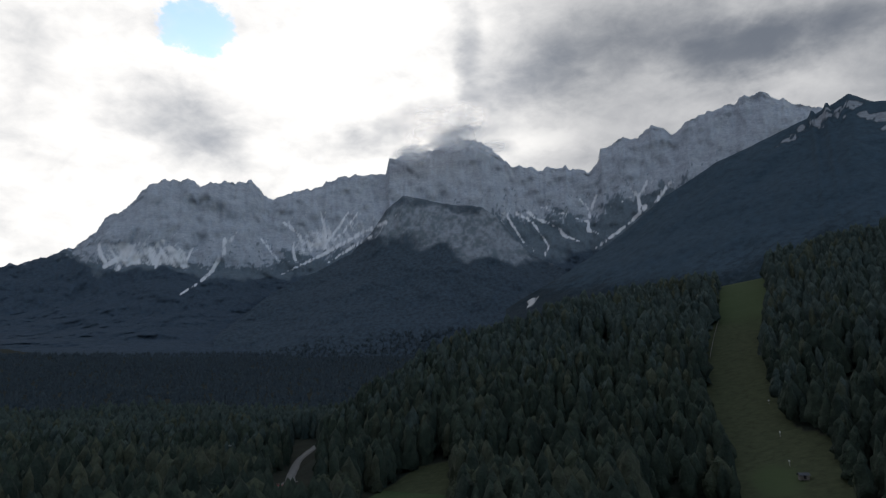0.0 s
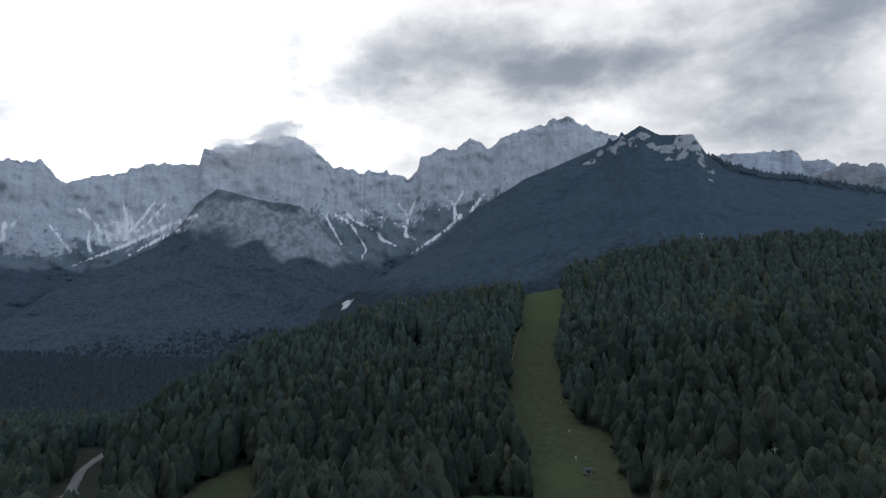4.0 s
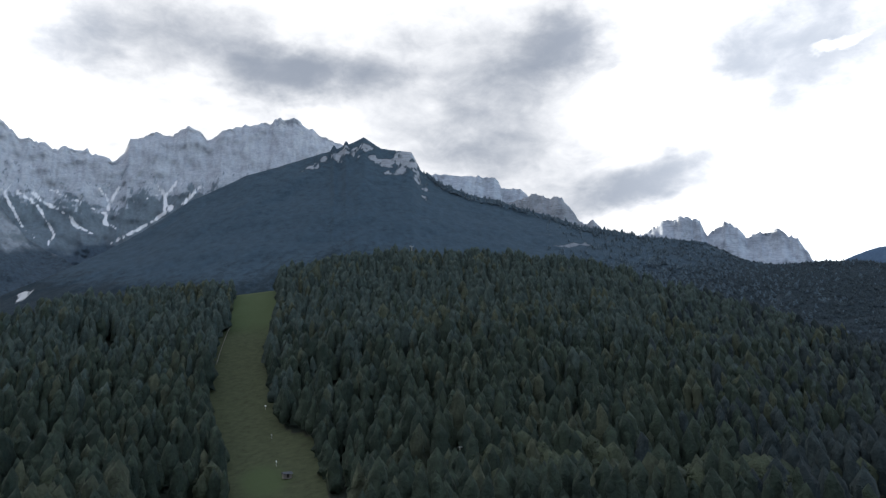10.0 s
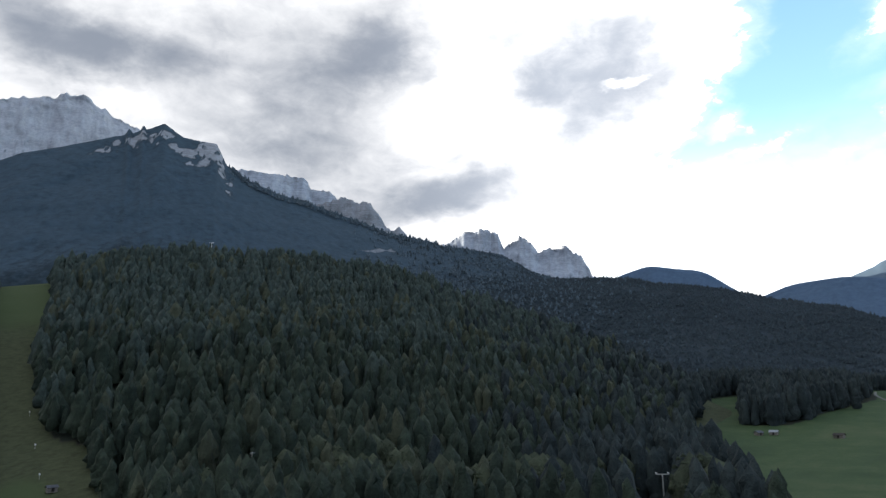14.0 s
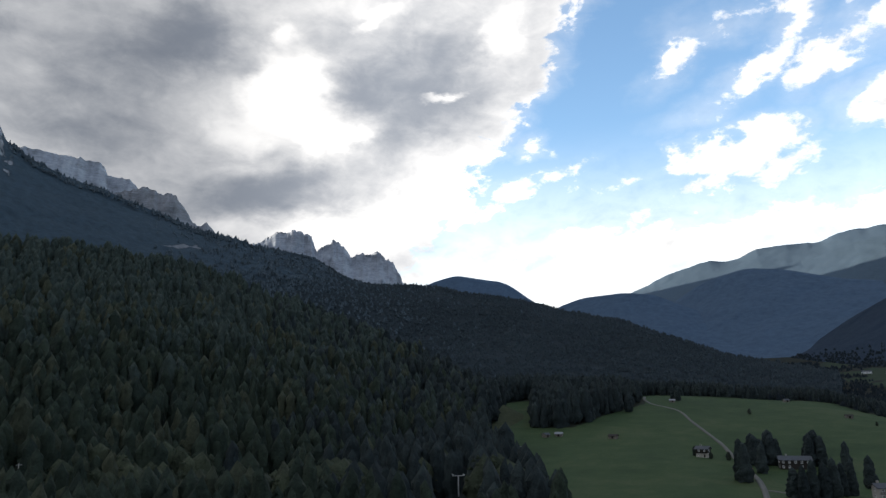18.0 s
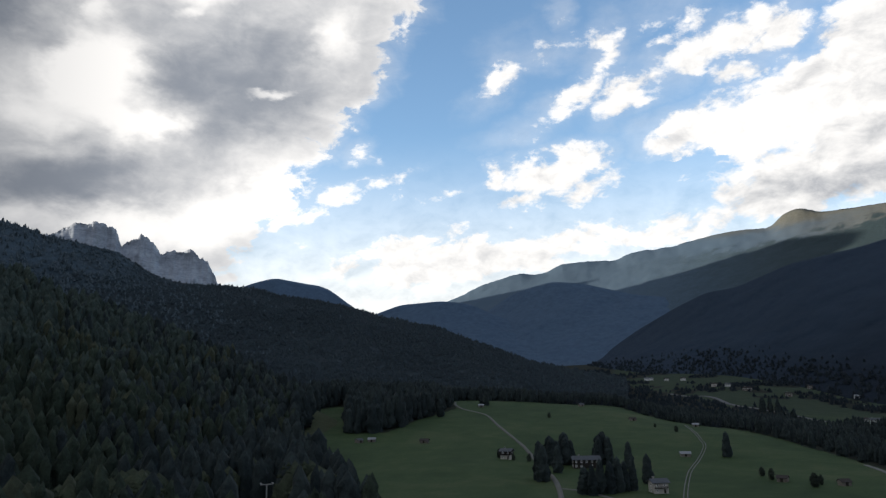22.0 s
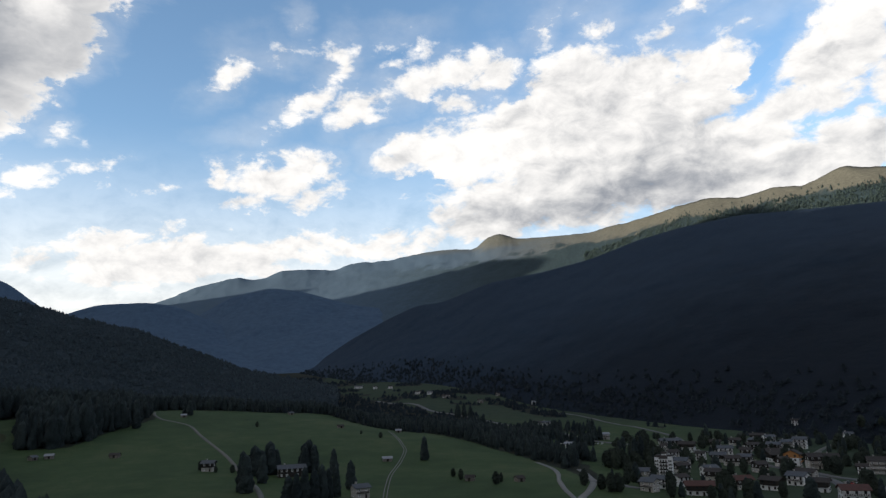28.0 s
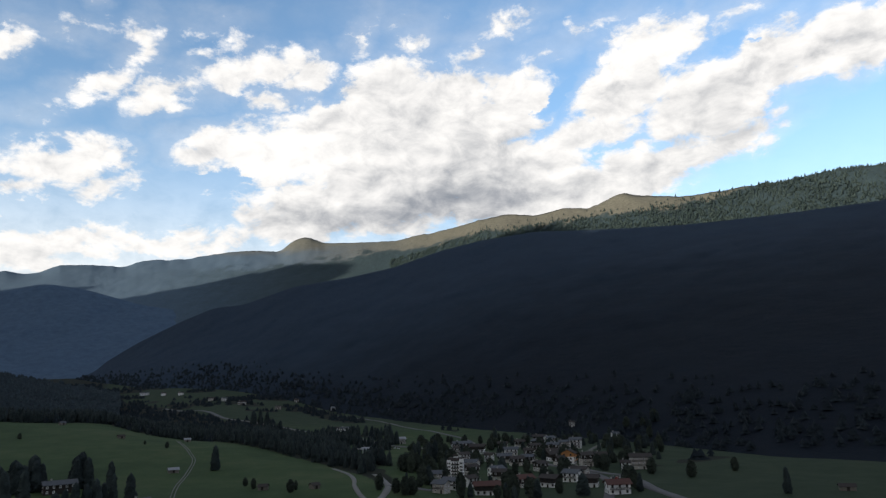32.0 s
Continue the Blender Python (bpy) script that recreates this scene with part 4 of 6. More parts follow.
def spur_open(az, d, el, v, n):
    band = np.interp(az, (24, 28, 33, 36.5), (0.7, 1.0, 1.5, 1.7))
    below = spur.crest_e(az) - el
    bare = sstep(az, 25.0, 28) * (1 - sstep(az, 36.6, 37.4)) * sstep(below + 0.5 * n, 0.25, 0.5) * (1 - sstep(below + 0.9 * n, band, band + 0.5)) * (0.6 + 2.4 * fbm(az * 1.7, el * 3.0, 3.0, 6, 0.7))
    bare = np.maximum(bare, (1 - sstep(np.abs(az - 35.3 - 0.4 * n), 0.8, 1.1)) * (1 - sstep(below + 0.5 * n, 0.9, 1.6)) * (0.8 + 1.4 * fbm(az * 3, el * 3, 8.0, 4)))
    strip = (1 - sstep(np.hypot((az - 48.5 - 3 * n) / 3.2, (el - 11.0 - 0.3 * n) / 0.18), 0.5, 1.2)) * 0.7
    return np.clip(bare + quarry_mask(az, el, n) + strip, 0, 1)


def spur_wood(az, d, el, v, n):
    return (1 - spur_open(az, d, el, v, n)) * (1 - spur_unhazed(az, v, n, el))


def piste_mask(az, el):
    """The mown ski run up the hill, by height angle."""
    left = np.interp(el, (-9, -7.7, -6.4, -3, -1, 0.7, 3.75, 5.5, 7.1, 8.2), (21.4, 21.2, 20.8, 19.9, 19.4, 19.6, 20.1, 21.2, 21.4, 22.0))
    right = np.interp(el, (-9, -8.05, -3.4, -2.85, -1.1, 2.4, 5.9, 8.1, 8.6), (29.2, 28.9, 28.0, 25.6, 24.7, 24.1, 24.8, 25.0, 25.0))
    return sstep(az, left - 0.15, left + 0.15) * (1 - sstep(az, right - 0.15, right + 0.15))


def glade_mask(az, el):
    """The clearing below the hill's western foot."""
    top = np.interp(az, (-7.0, -4.5, -2.3, 0.3), (-8.1, -6.9, -5.5, -5.1))
    return (1 - sstep(el, top - 0.15, top + 0.15)) * (1 - sstep(az, 0.5, 0.9)) * sstep(az, -7.6, -7.0)


def west_edge(d):
    """The bearing at which the hill's wood gives way to meadow, by range."""
    return np.interp(d, (300, 400, 500, 600, 700, 850, 1000, 1100), (78, 75.5, 73.5, 71.8, 72.6, 73.6, 74.0, 74.3))


dress("wooded_spur", spur, 0.14, 80, MAT_SPUR, "dark wooded mountain spur with a bare pale rock summit", spur_wood, lambda az, d, el, v, n: 1.3 * (1 - spur_open(az, d, el, v, n)), lambda az, d, el, v, n: 1.2 * quarry_mask(az, el, n))
dress("wooded_hill", hill, 0.16, 80, MAT_HILL, "wooded hill with a mown ski run", lambda az, d, el, v, n: 1 - np.maximum.reduce([piste_mask(az, el), glade_mask(az, el), sstep(az, west_edge(d), west_edge(d) + 0.4)]), lambda az, d, el, v, n: 1.2 * np.maximum.reduce([piste_mask(az, el), glade_mask(az, el), sstep(az, west_edge(d), west_edge(d) + 0.4)]), lambda az, d, el, v, n: 1.1 * piste_mask(az, el) * np.maximum(sstep(el + 1.5 * n, 3.2, 6.2), (1 - sstep(np.hypot((az - 24) / 2.5, (el + 6.5) / 1.6), 0.3, 1.1)) * 0.8))
some = lambda az, d, el, v, n: sstep(0.45 - v + 0.5 * n, -0.1, 0.1)
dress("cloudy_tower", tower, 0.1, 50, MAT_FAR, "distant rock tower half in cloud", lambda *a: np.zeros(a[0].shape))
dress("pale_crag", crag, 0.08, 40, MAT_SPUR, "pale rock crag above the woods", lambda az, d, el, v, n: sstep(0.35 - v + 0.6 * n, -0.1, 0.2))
dress("needle_peaks", needles, 0.07, 50, MAT_FAR, "distant jagged peaks with painted blue haze", lambda *a: np.zeros(a[0].shape))
dress("distant_dome", dome, 0.12, 40, MAT_FAR, "distant rounded hill with painted blue haze", lambda az, d, el, v, n: np.ones(az.shape))
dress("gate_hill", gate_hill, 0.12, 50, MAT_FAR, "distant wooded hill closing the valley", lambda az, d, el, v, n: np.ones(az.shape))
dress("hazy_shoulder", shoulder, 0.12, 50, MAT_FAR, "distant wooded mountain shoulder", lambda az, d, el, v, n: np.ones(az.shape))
# wood mask lays the painted shade; it fades with range into painted haze
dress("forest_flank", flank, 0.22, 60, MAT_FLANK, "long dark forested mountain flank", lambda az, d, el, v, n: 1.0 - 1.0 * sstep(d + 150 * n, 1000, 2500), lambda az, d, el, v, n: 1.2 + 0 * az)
alp_line = lambda az: np.interp(az, (90, 110, 126, 138, 146, 152, 170), (9.2, 10.2, 12.6, 13.3, 14.0, 15.5, 15))
# wood gives way at low bearings to haze painted through the scree mask
alp_wood = lambda az, d, el, v, n: sstep(alp_line(az) + 0.8 * n - el, -0.3, 0.3) * sstep(az, 94, 124) ** 0.6
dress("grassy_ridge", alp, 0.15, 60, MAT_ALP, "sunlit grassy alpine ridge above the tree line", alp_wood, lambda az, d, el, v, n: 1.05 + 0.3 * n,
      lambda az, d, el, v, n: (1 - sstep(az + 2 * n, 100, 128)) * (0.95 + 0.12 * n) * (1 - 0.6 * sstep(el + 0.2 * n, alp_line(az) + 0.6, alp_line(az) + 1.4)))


# ---- mist on the peaks ----
def mist_material():
    """Thin cloud: scatters and lets light through, thinning out towards the rim of its own shape."""
    m = bpy.data.materials.new("thin_mist")
    m.use_nodes = True
    nt = m.node_tree
    nt.nodes.clear()
    out_node, blend, body = nt.nodes.new("ShaderNodeOutputMaterial"), nt.nodes.new("ShaderNodeMixShader"), nt.nodes.new("ShaderNodeMixShader")
    clear, scatter_in, pass_on = nt.nodes.new("ShaderNodeBsdfTransparent"), nt.nodes.new("ShaderNodeBsdfDiffuse"), nt.nodes.new("ShaderNodeBsdfTranslucent")
    for n in (scatter_in, pass_on):
        n.inputs[0].default_value = (0.86, 0.88, 0.92, 1)
    body.inputs[0].default_value = 0.5
    ln(nt, scatter_in.outputs[0], body.inputs[1])
    ln(nt, pass_on.outputs[0], body.inputs[2])
    rim = mth(nt, "ADD", attr(nt, "rim"), mth(nt, "MULTIPLY", mth(nt, "SUBTRACT", tex(nt, 0.009, 6, 0.6, None, "Position", 0.4), 0.5), 0.7))
    ln(nt, mth(nt, "MULTIPLY", smooth(nt, rim, 0.02, 0.95), attr(nt, "thick")), blend.inputs[0])
    ln(nt, clear.outputs[0], blend.inputs[1])
    ln(nt, body.outputs[0], blend.inputs[2])
    ln(nt, blend.outputs[0], out_node.inputs[0])
    return m


MIST = mist_material()


def mist_puff(az, el, d, rx, ry, thick):
    """A lumpy lens of mist, thickest in its middle."""
    r, a = np.linspace(0.01, 1, 14)[:, None], np.linspace(0, 2 * np.pi, 49)[None, :-1]
    u, w = r * np.cos(a), r * np.sin(a)
    shells = []
    for side in (-1, 1):
        bulge = side * ry * 0.6 * np.sqrt(np.clip(1 - r * r, 0, 1)) * (1 + 0.4 * fbm(u * 3, w * 3, d * 0.1, 4))
        shells.append(np.stack([u * rx, bulge + 0 * a, w * ry], -1))
    p = np.concatenate([shells[0], shells[1][::-1]], 0).transpose(1, 0, 2)
    rim = np.concatenate([1 - r, (1 - r)[::-1]], 0).T + 0 * p[..., 0]
    ob = sheet("mist_cloud", p, MIST, {"rim": rim, "thick": np.full(rim.shape, min(1.0, thick))}, closed=True)
    ob.matrix_basis = Matrix.Translation(Vector(polar(az, np.array(float(d)), EYE + d * math.tan(radians(el))))) @ Matrix.Rotation(radians(-az), 4, "Z")
    return tagged(ob, "soft grey mist clinging to the rocky peaks", "cloud", group="mist on the peaks")


for row in ((0.2, 20.6, 3900, 285, 114, 0.85), (-2.5, 19.3, 3880, 164, 66, 0.7), (2.1, 21.8, 3860, 196, 130, 0.6), (4.5, 19.6, 3840, 177, 65, 0.35), (-0.7, 22.0, 3870, 327, 101, 0.4)):
    mist_puff(*row)


# ---- lines of the roads, as (bearing, range) ----
ROADS = {
    "lane": (3.2, [(84.6, 960), (84.6, 902), (85.1, 863), (86.2, 832), (87.1, 802), (87.7, 746), (88.7, 681), (89.7, 624), (90.8, 546), (91.8, 484), (92.3, 441), (92.6, 380), (93, 330)]),
    "side_lane": (3.0, [(92.4, 430), (94.1, 421), (95.6, 405), (97.5, 385)]),
    "winding_road": (2.8, [(113.4, 567), (114.5, 529), (115.0, 495), (115.0, 471), (115.4, 438), (116.0, 412), (116.8, 370)]),
    "river_road": (4.2, [(116.6, 520), (117.2, 491), (117.6, 468), (117.3, 435), (116.6, 405), (116.4, 370)]),
    "yard_road": (7.0, [(117.6, 466), (118.6, 478), (119.4, 463), (121, 455)]),
    "upper_road": (6.0, [(113.5, 1420), (116.2, 1317), (118.3, 1198), (120.8, 1044), (123.4, 930), (124.6, 800), (125.1, 730), (127.4, 674), (129.3, 622), (132.1, 560), (134.0, 521), (134.5, 470), (134.3, 400)]),
    "west_road": (7.0, [(-9.6, 880), (-10.5, 783), (-11.4, 690), (-11.8, 615), (-12.0, 553), (-11.7, 469), (-11.0, 400)]),
    "west_yard": (9.0, [(-11.9, 545), (-12.5, 524), (-13.6, 517)]),
    "farm_road": (4.5, [(132.4, 640), (133.0, 691), (133.8, 767), (134.6, 830), (135.3, 842)]),
    "village_road": (7.0, [(132.1, 575), (134.3, 540), (136.0, 523), (137.5, 462), (139.0, 431), (141, 400)]),
    "valley_road": (9.0, [(101.0, 1560), (102.5, 1466), (103.8, 1438), (105.4, 1290), (107.4, 1229), (109.6, 1154), (112.0, 1084), (113.5, 1080), (115.0, 985), (116.1, 891), (118.5, 800), (122, 770), (124.6, 790)]),
}
TRACK = [(102.0, 800), (102.4, 733), (102.9, 670), (103.2, 629), (102.8, 574), (102.1, 519), (101.8, 473), (101.6, 424), (101.5, 360)]


def curve_points(pts, gap=6.0):
    """A smooth line through (bearing, range) points, in metres."""
    p = np.array([polar(a, np.array(float(r)), 0.0)[:2] for a, r in pts])
    p = np.concatenate([[2 * p[0] - p[1]], p, [2 * p[-1] - p[-2]]])
    res = []
    for a, b, c, e in zip(p, p[1:], p[2:], p[3:]):
        n = max(2, int(np.linalg.norm(c - b) / gap))
        for t in np.arange(n) / n:
            res.append(0.5 * (2 * b + (c - a) * t + (2 * a - 5 * b + 4 * c - e) * t * t + (3 * b - a - 3 * c + e) * t ** 3))
    res.append(p[-2])
    return np.array(res)


ROAD_LINES = {k: (w, curve_points(v)) for k, (w, v) in ROADS.items()}
ALL_ROAD = np.concatenate([v for _, v in ROAD_LINES.values()] + [curve_points(TRACK)])


def near_road(x, y, gap):
    if np.ndim(x) == 0:
        return bool(np.min((ALL_ROAD[:, 0] - x) ** 2 + (ALL_ROAD[:, 1] - y) ** 2) < gap * gap)
    best = np.full(np.shape(x), 1e9)
    for q in ALL_ROAD:
        best = np.minimum(best, (x - q[0]) ** 2 + (y - q[1]) ** 2)
    return best < gap * gap


# ---- the open ground: one sheet to the horizon ----
def east_edge(az):
    """The range at which the flank's forest begins."""
    return np.interp(az, (113, 116.5, 119.7, 122.2, 122.7, 123.4, 127.7, 128.2, 131, 134.3, 134.9, 137, 138, 141, 144.6, 156), (1600, 1384, 1186, 960, 965, 1100, 1080, 930, 890, 905, 850, 640, 590, 620, 690, 640))


def ground_masks(az, d):
    """Where woods stand on the open ground: 1 wood, 0 meadow."""
    x, y = d * np.sin(np.radians(az)), d * np.cos(np.radians(az))
    n = fbm(x / 90, y / 90, 7.7, 4)
    el = np.degrees(np.arctan2(base_z(az, d) - EYE, d))
    west = 1 - sstep(az, 62, 64)
    glade = glade_mask(az, el)
    foot = sstep(az, 13, 20) * (1 - sstep(az, 29.5, 31)) * (1 - sstep(d, 560, 600)) * sstep(d, 330, 380)
    edge_w = west_edge(d) + 0.6 * n
    edge_far = np.interp(az, (60, 72, 80, 85, 97, 103, 107, 113, 117), (600, 900, 1000, 1000, 960, 800, 720, 580, 470))
    meadow = sstep(az, edge_w - 0.3, edge_w + 0.3) * (1 - sstep(d + 25 * n, edge_far, edge_far + 20))
    block = sstep(az + 0.8 * n, 75.8, 76.2) * (1 - sstep(az + 1.5 * n, 84.3, 84.8)) * sstep(d + 40 * n, np.interp(az, (74, 79, 85), (690, 700, 860)), np.interp(az, (74, 79, 85), (705, 715, 880)))
    nook = 1 - sstep(np.hypot((az - 79.6) / 0.7, (d - 900) / 70), 0.6, 1.0)
    plain_fields = sstep(az, 95, 99) * sstep(d, np.interp(az, (96, 106, 112, 116, 120), (1950, 1150, 900, 560, 400)), np.interp(az, (96, 106, 112, 116, 120), (2000, 1200, 950, 600, 450))) * (1 - sstep(n, 0.08, 0.16))
    east = sstep(az, 117, 119) * (1 - sstep(d + 20 * n, east_edge(az) - 12, east_edge(az) + 12))
    open_land = np.maximum.reduce([glade * west, foot * west, np.minimum(meadow, 1 - np.minimum(block, 1 - nook)), plain_fields, east])
    far = sstep(d, 2600, 3000)
    return np.clip(np.maximum(1 - open_land, far), 0, 1)


def build_ground():
    fine = np.arange(-48, 168, 0.25)
    coarse = np.arange(168, 312, 3.0)
    az = np.concatenate([fine, coarse])[:, None]
    d = np.concatenate([[0.02, 40], np.geomspace(80, 1500, 130), np.geomspace(1540, 4850, 40)])[None, :]
    az, d = az + 0 * d, d + 0 * az
    wrap = np.where(az > 180, np.where(az > 250, -60.0, 160.0), az)
    z = base_z(wrap, d)
    p = polar(az, d, z)
    w = ground_masks(wrap, d)
    n = fbm(p[..., 0] / 60, p[..., 1] / 60, 2.2, 4)
    # rough: lens shading painted in as darker grass, eastward and far off
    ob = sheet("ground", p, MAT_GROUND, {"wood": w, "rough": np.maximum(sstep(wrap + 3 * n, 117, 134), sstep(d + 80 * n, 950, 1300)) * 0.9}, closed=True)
    return tagged(ob, "green valley meadows with wooded edges", "ground", kind="structure")


def meadow_material():
    m, nt, b = material("meadow_grass", 0.95, 0.1)
    big, mid, small = tex(nt, 0.008, 5), tex(nt, 0.05, 6), tex(nt, 0.6, 5)
    f = mth(nt, "ADD", mth(nt, "MULTIPLY", big, 0.5), mth(nt, "ADD", mth(nt, "MULTIPLY", mid, 0.3), mth(nt, "MULTIPLY", small, 0.2)))
    grass = ramp(nt, f, (0.36, (0.028, 0.050, 0.022)), (0.5, (0.046, 0.076, 0.032)), (0.62, (0.074, 0.094, 0.046)))
    # grass with lens shading painted into its colour
    dimmed_grass = ramp(nt, mid, (0.3, (0.024, 0.040, 0.024)), (0.7, (0.042, 0.058, 0.036)))
    grass = mixc(nt, attr(nt, "rough"), grass, dimmed_grass)
    soil = ramp(nt, mid, (0.3, (0.014, 0.018, 0.014)), (0.7, (0.030, 0.034, 0.024)))
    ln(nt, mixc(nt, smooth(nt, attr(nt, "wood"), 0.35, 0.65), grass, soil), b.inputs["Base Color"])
    bump(nt, b, small, 0.5, 0.3)
    return m


MAT_GROUND = meadow_material()
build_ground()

# ---- woods ----
def cone_tree(rng, tiers, sides, slim, trunk=False):
    """A conifer 1 high, as arrays: ragged tiers of drooping boughs."""
    vs, fs = [], []
    for i in range(tiers):
        z_top = 1 - 0.9 * (i / tiers) ** 0.95
        z_rim = 1 - 0.9 * ((i + 1.45) / tiers) ** 0.95
        z_rim = max(z_rim, 0.04)
        rad = slim * ((i + 1.0) / tiers) ** 0.62
        base = len(vs)
        vs.append((0, 0, min(1, z_top + 0.03)))
        off = rng.uniform(0, 6.28)
        for s in range(sides):
            a = off + 6.283 * s / sides
            r = rad * (rng.uniform(0.8, 1.25) if s % 2 else rng.uniform(0.35, 0.65))
            dz = rng.uniform(-0.03, 0.03) + (0 if s % 2 else 0.035)
            vs.append((r * math.cos(a), r * math.sin(a), max(z_rim + dz, 0.02)))
        for s in range(sides):
            fs.append((base, base + 1 + s, base + 1 + (s + 1) % sides))
    return np.array(vs), np.array(fs)


def lumpy(rng, rings, sides, profile, jitter):
    """A closed soft crown 1 high, its girth given by a profile of height."""
    vs, fs = [], []
    for i in range(rings):
        z = 0.03 + 0.93 * i / rings
        lean = (rng.uniform(-0.012, 0.012), rng.uniform(-0.012, 0.012))
        for s in range(sides):
            a = 6.283 * (s + 0.5 * (i % 2)) / sides
            r = profile(z) * rng.uniform(1 - jitter, 1 + jitter)
            vs.append((lean[0] + r * math.cos(a), lean[1] + r * math.sin(a), z + rng.uniform(-0.5, 0.5) * 0.7 / rings))
    vs.append((0, 0, 1.0))
    for i in range(rings - 1):
        for s in range(sides):
            p, q = i * sides + s, i * sides + (s + 1) % sides
            fs += [(p, q, q + sides), (p, q + sides, p + sides)]
    top = (rings - 1) * sides
    fs += [(top + s, top + (s + 1) % sides, len(vs) - 1) for s in range(sides)]
    return vs, fs


def soft_spruce(rng, rings, sides, slim):
    v, f = lumpy(rng, rings, sides, lambda z: slim * (1.02 - z) ** 0.52 * (0.75 + 0.25 * min(1, z * 6)), 0.34)
    return np.array(v), np.array(f)


def leafy_tree(rng, clumps, small=0.045):
    """A broad-leaved crown 1 high: a lumpy body with ragged sprays all over it."""
    vs, fs = lumpy(rng, 6, 8, lambda z: 0.2 * math.sin(math.pi * min(1, 0.12 + 0.86 * z)) ** 0.6, 0.22)
    for i in range(clumps):
        h = rng.uniform(0.1, 0.97)
        spread = 0.21 * math.sin(math.pi * min(1, 0.12 + 0.86 * h)) ** 0.6
        a = rng.uniform(0, 6.28)
        q = spread * rng.uniform(0.75, 1.15)
        c = Vector((q * math.cos(a), q * math.sin(a), h))
        s = rng.uniform(0.6, 1.2) * small
        base = len(vs)
        for p in ((0, 0, 1), (1, 0, -0.3), (-0.5, 0.86, -0.2), (-0.5, -0.86, -0.4)):
            vs.append(tuple(c + Vector(p) * s * rng.uniform(0.7, 1.4)))
        for t in ((0, 1, 2), (0, 2, 3), (0, 3, 1), (1, 3, 2)):
            fs.append(tuple(base + k for k in t))
    return np.array(vs), np.array(fs)


def wood_mesh(name, kinds, pos, size, wide, pick, mat, label, category="forest"):
    """Many trees as one mesh of stuff."""
    V, F, n0 = [], [], 0
    rng = np.random.default_rng(len(pos))
    spin = rng.uniform(0, 6.283, len(pos))
    for k, (v, f) in enumerate(kinds):
        sel = np.where(pick == k)[0]
        if not len(sel):
            continue
        c, s = np.cos(spin[sel])[:, None], np.sin(spin[sel])[:, None]
        x = (v[None, :, 0] * c - v[None, :, 1] * s) * (size * wide)[sel][:, None]
        y = (v[None, :, 0] * s + v[None, :, 1] * c) * (size * wide)[sel][:, None]
        z = v[None, :, 2] * size[sel][:, None]
        pts = np.stack([x, y, z], -1) + pos[sel][:, None, :]
        V.append(pts.reshape(-1, 3))
        F.append((f[None] + (np.arange(len(sel)) * len(v))[:, None, None] + n0).reshape(-1, 3))
        n0 += len(sel) * len(v)
    V, F = np.concatenate(V), np.concatenate(F)
    me = bpy.data.meshes.new(name)
    me.vertices.add(len(V))
    me.vertices.foreach_set("co", V.reshape(-1).astype(np.float32))
    me.loops.add(F.size)
    me.loops.foreach_set("vertex_index", F.reshape(-1).astype(np.int32))
    me.polygons.add(len(F))
    me.polygons.foreach_set("loop_start", np.arange(0, F.size, 3, dtype=np.int32))
    me.polygons.foreach_set("use_smooth", np.ones(len(F), bool))
    me.update(calc_edges=True)
    me.materials.append(mat)
    return tagged(new(name, me), label, category, kind="stuff")


def scatter(az0, az1, d0, d1, spacing, seed):
    """Jittered points, even by area, in bearing and range."""
    rng = np.random.default_rng(seed)
    count = int(math.radians(az1 - az0) * (d1 * d1 - d0 * d0) / 2 / spacing ** 2)
    return rng.uniform(az0, az1, count), np.sqrt(rng.uniform(d0 * d0, d1 * d1, count)), rng


trng = random.Random(5)
NEAR_KINDS = [soft_spruce(trng, 6, 7, s) for s in (0.15, 0.17, 0.19, 0.14, 0.21, 0.16)]
MID_KINDS = [cone_tree(trng, 3, 7, s) for s in (0.17, 0.2, 0.23)]
FAR_KINDS = [cone_tree(trng, 2, 5, s) for s in (0.22, 0.26, 0.3)]
LEAF_KINDS = [leafy_tree(trng, 30) for s in range(3)]


def el_of(az, d, z):
    return np.degrees(np.arctan2(z - EYE, d))


# the near hill and the woods round its foot
az, d, rng = scatter(-36, 118, 235, 1120, 7.3, 21)
zl = land_z(az, d)
on_hill = hill.z(az, d) >= zl - 0.5
keep = np.where(on_hill, (piste_mask(az, el_of(az, d, zl)) < 0.5) & (az < west_edge(d) + rng.normal(0, 0.15, len(az))), ground_masks(az, d) > 0.6)
keep &= ~((d < 420) & (az > 14) & (az < 31))
clump = fbm(d * np.sin(np.radians(az)) / 45, d * np.cos(np.radians(az)) / 45, 1.1, 3)
keep &= rng.uniform(size=len(az)) < 0.86 + 0.5 * clump
keep &= ~((az > 86) & (d < 420))
keep &= np.tan(np.radians(-9.5)) * d < (zl + 32 - EYE)
keep &= ~near_road(d * np.sin(np.radians(az)), d * np.cos(np.radians(az)), 9)
keep &= ~((az > -7.2) & (az < 0.8) & (d > 330) & (glade_mask(az, el_of(az, d, zl)) > 0.4))
keep &= ~((az > -7.2) & (az < 0.5) & (d > 300) & (d < 470))
keep &= ~((np.abs(az + 12.0) < 1.6) & (d > 330) & (d < 600))
keep &= ~((np.abs(az + 10.9) < 1.3) & (d >= 480) & (d < 900))
keep &= ~((np.abs(az - 69.6) < 2.0) & (d < 392))
keep &= ~((np.abs(az - 67) < 3.2) & (d < 385) & (d > 330))
az, d, zl, clump = az[keep], d[keep], zl[keep], clump[keep]
